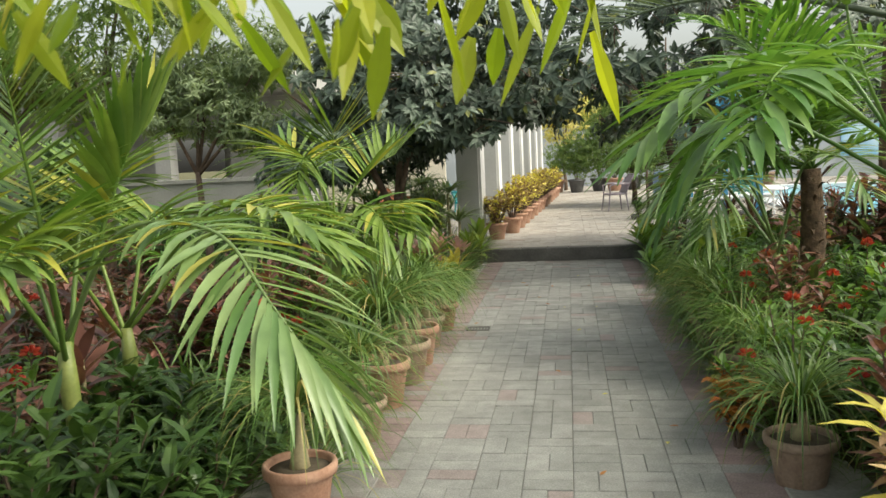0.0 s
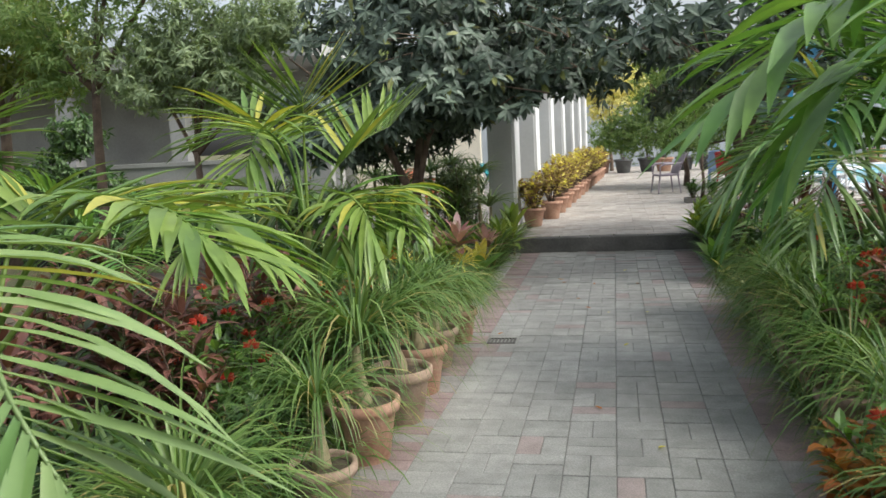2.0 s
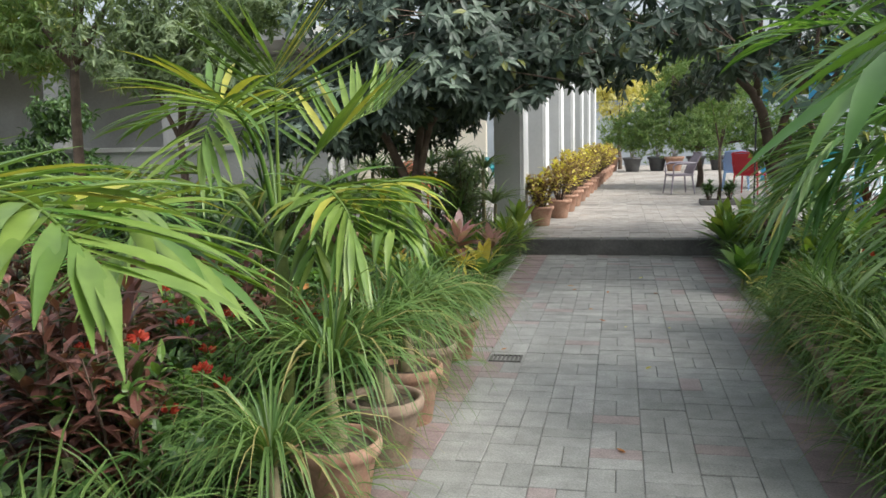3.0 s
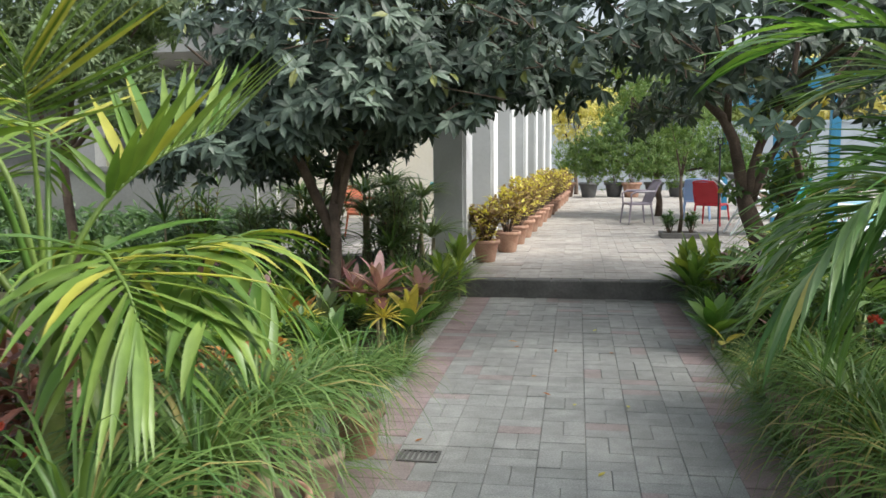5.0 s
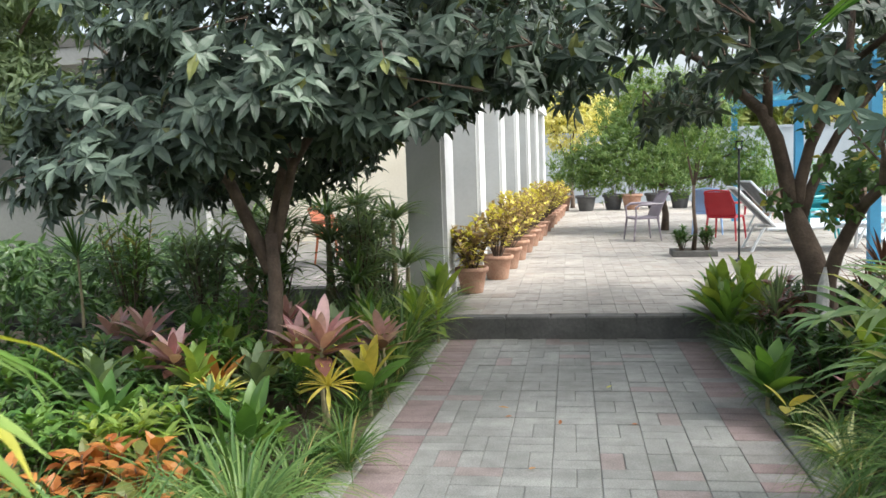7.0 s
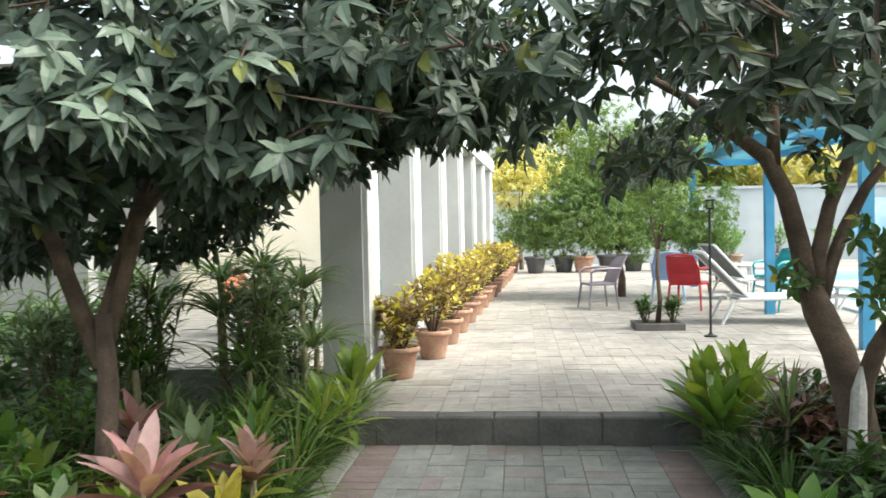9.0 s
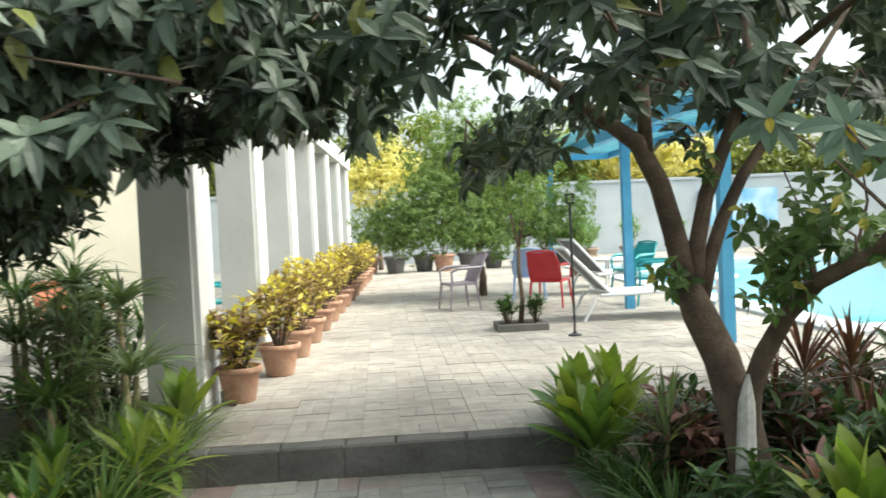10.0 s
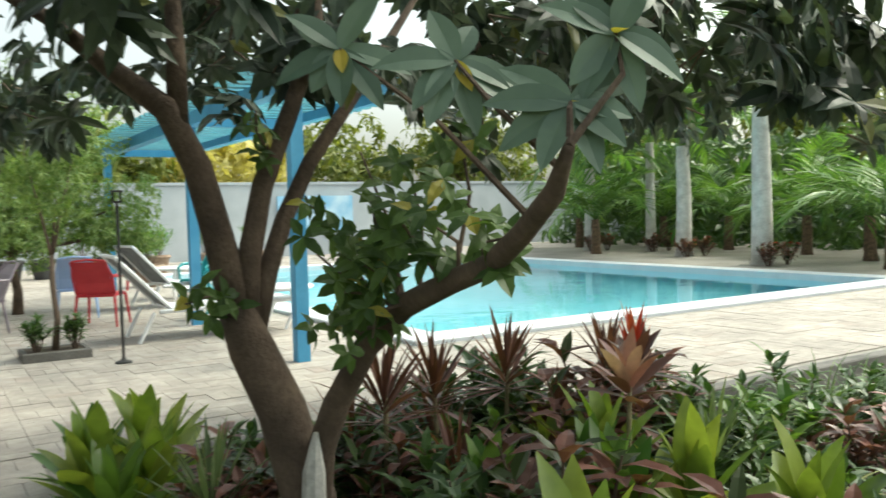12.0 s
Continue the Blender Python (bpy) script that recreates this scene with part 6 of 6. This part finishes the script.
rest_grey, rest_red = Shape(), Shape()
rb = random.Random(5)


def lay(x, y, w, l, mat, rest):
    z = rb.uniform(-0.003, 0.003)
    if 5.2 < y < 8.6:
        part("paver", BM["h" if w > l else "v", mat], None, path, m=Matrix.Translation((x, y, z)))
    else:
        rest.box(x + 0.0014, y + 0.0014, -0.05, x + w - 0.0014, y + l - 0.0014, z, 0.003, False)


rows_n = int((STEP_Y + 2.5) / U)
for j in range(rows_n):
    y = STEP_Y - (j + 1) * U
    for i in range(7):
        x = PX0 + U + 0.002 + i * (PX1 - PX0 - 2 * U) / 7
        if (i + j) % 2 if rb.random() < 0.75 else rb.random() < 0.5:
            lay(x, y, U, U / 2, "paver", rest_grey)
            lay(x, y + U / 2, U, U / 2, "paver", rest_grey)
        else:
            lay(x, y, U / 2, U, "paver", rest_grey)
            lay(x + U / 2, y, U / 2, U, "paver", rest_grey)
    for x in (PX0, PX1 - U):
        for k in (0, 1):
            lay(x, y + k * U / 2, U, U / 2, "red_paver", rest_red)
tagged(part("pavers", rest_grey, "paver", path), kind="stuff")
tagged(part("border_pavers", rest_red, "red_paver", path), kind="stuff")

tp = Shape()
for i in range(int(20 / U)):
    for j in range(int(21 / U)):
        x, y = -2.0 + i * U, STEP_Y + 0.155 + j * U
        if y > 33 - U or x > 17:
            continue
        if x + U > 2.3 and x < 5.0 and y < 13.45:
            continue
        if 5.0 - U < x and y < 12.75:
            continue
        if POOL[0] - 0.42 - U < x < POOL[2] + 0.42 and POOL[1] - 0.42 - U < y < POOL[3] + 0.42:
            continue
        if x < -0.05 and y < 14.6:
            continue
        z = TOP + rb.uniform(-0.0025, 0.0025)
        if (i + j) % 2:
            for k in (0, 1):
                tp.box(x + 0.0015, y + k * U / 2 + 0.0015, TOP - 0.04, x + U - 0.0015, y + (k + 1) * U / 2 - 0.0015, z, 0.0, False)
        else:
            for k in (0, 1):
                tp.box(x + k * U / 2 + 0.0015, y + 0.0015, TOP - 0.04, x + (k + 1) * U / 2 - 0.0015, y + U - 0.0015, z, 0.0, False)
tagged(new("terrace_pavers", tp.mesh("terrace_pavers", "cream_paver")), "pale cream paving blocks of the terrace", "paving", kind="stuff")
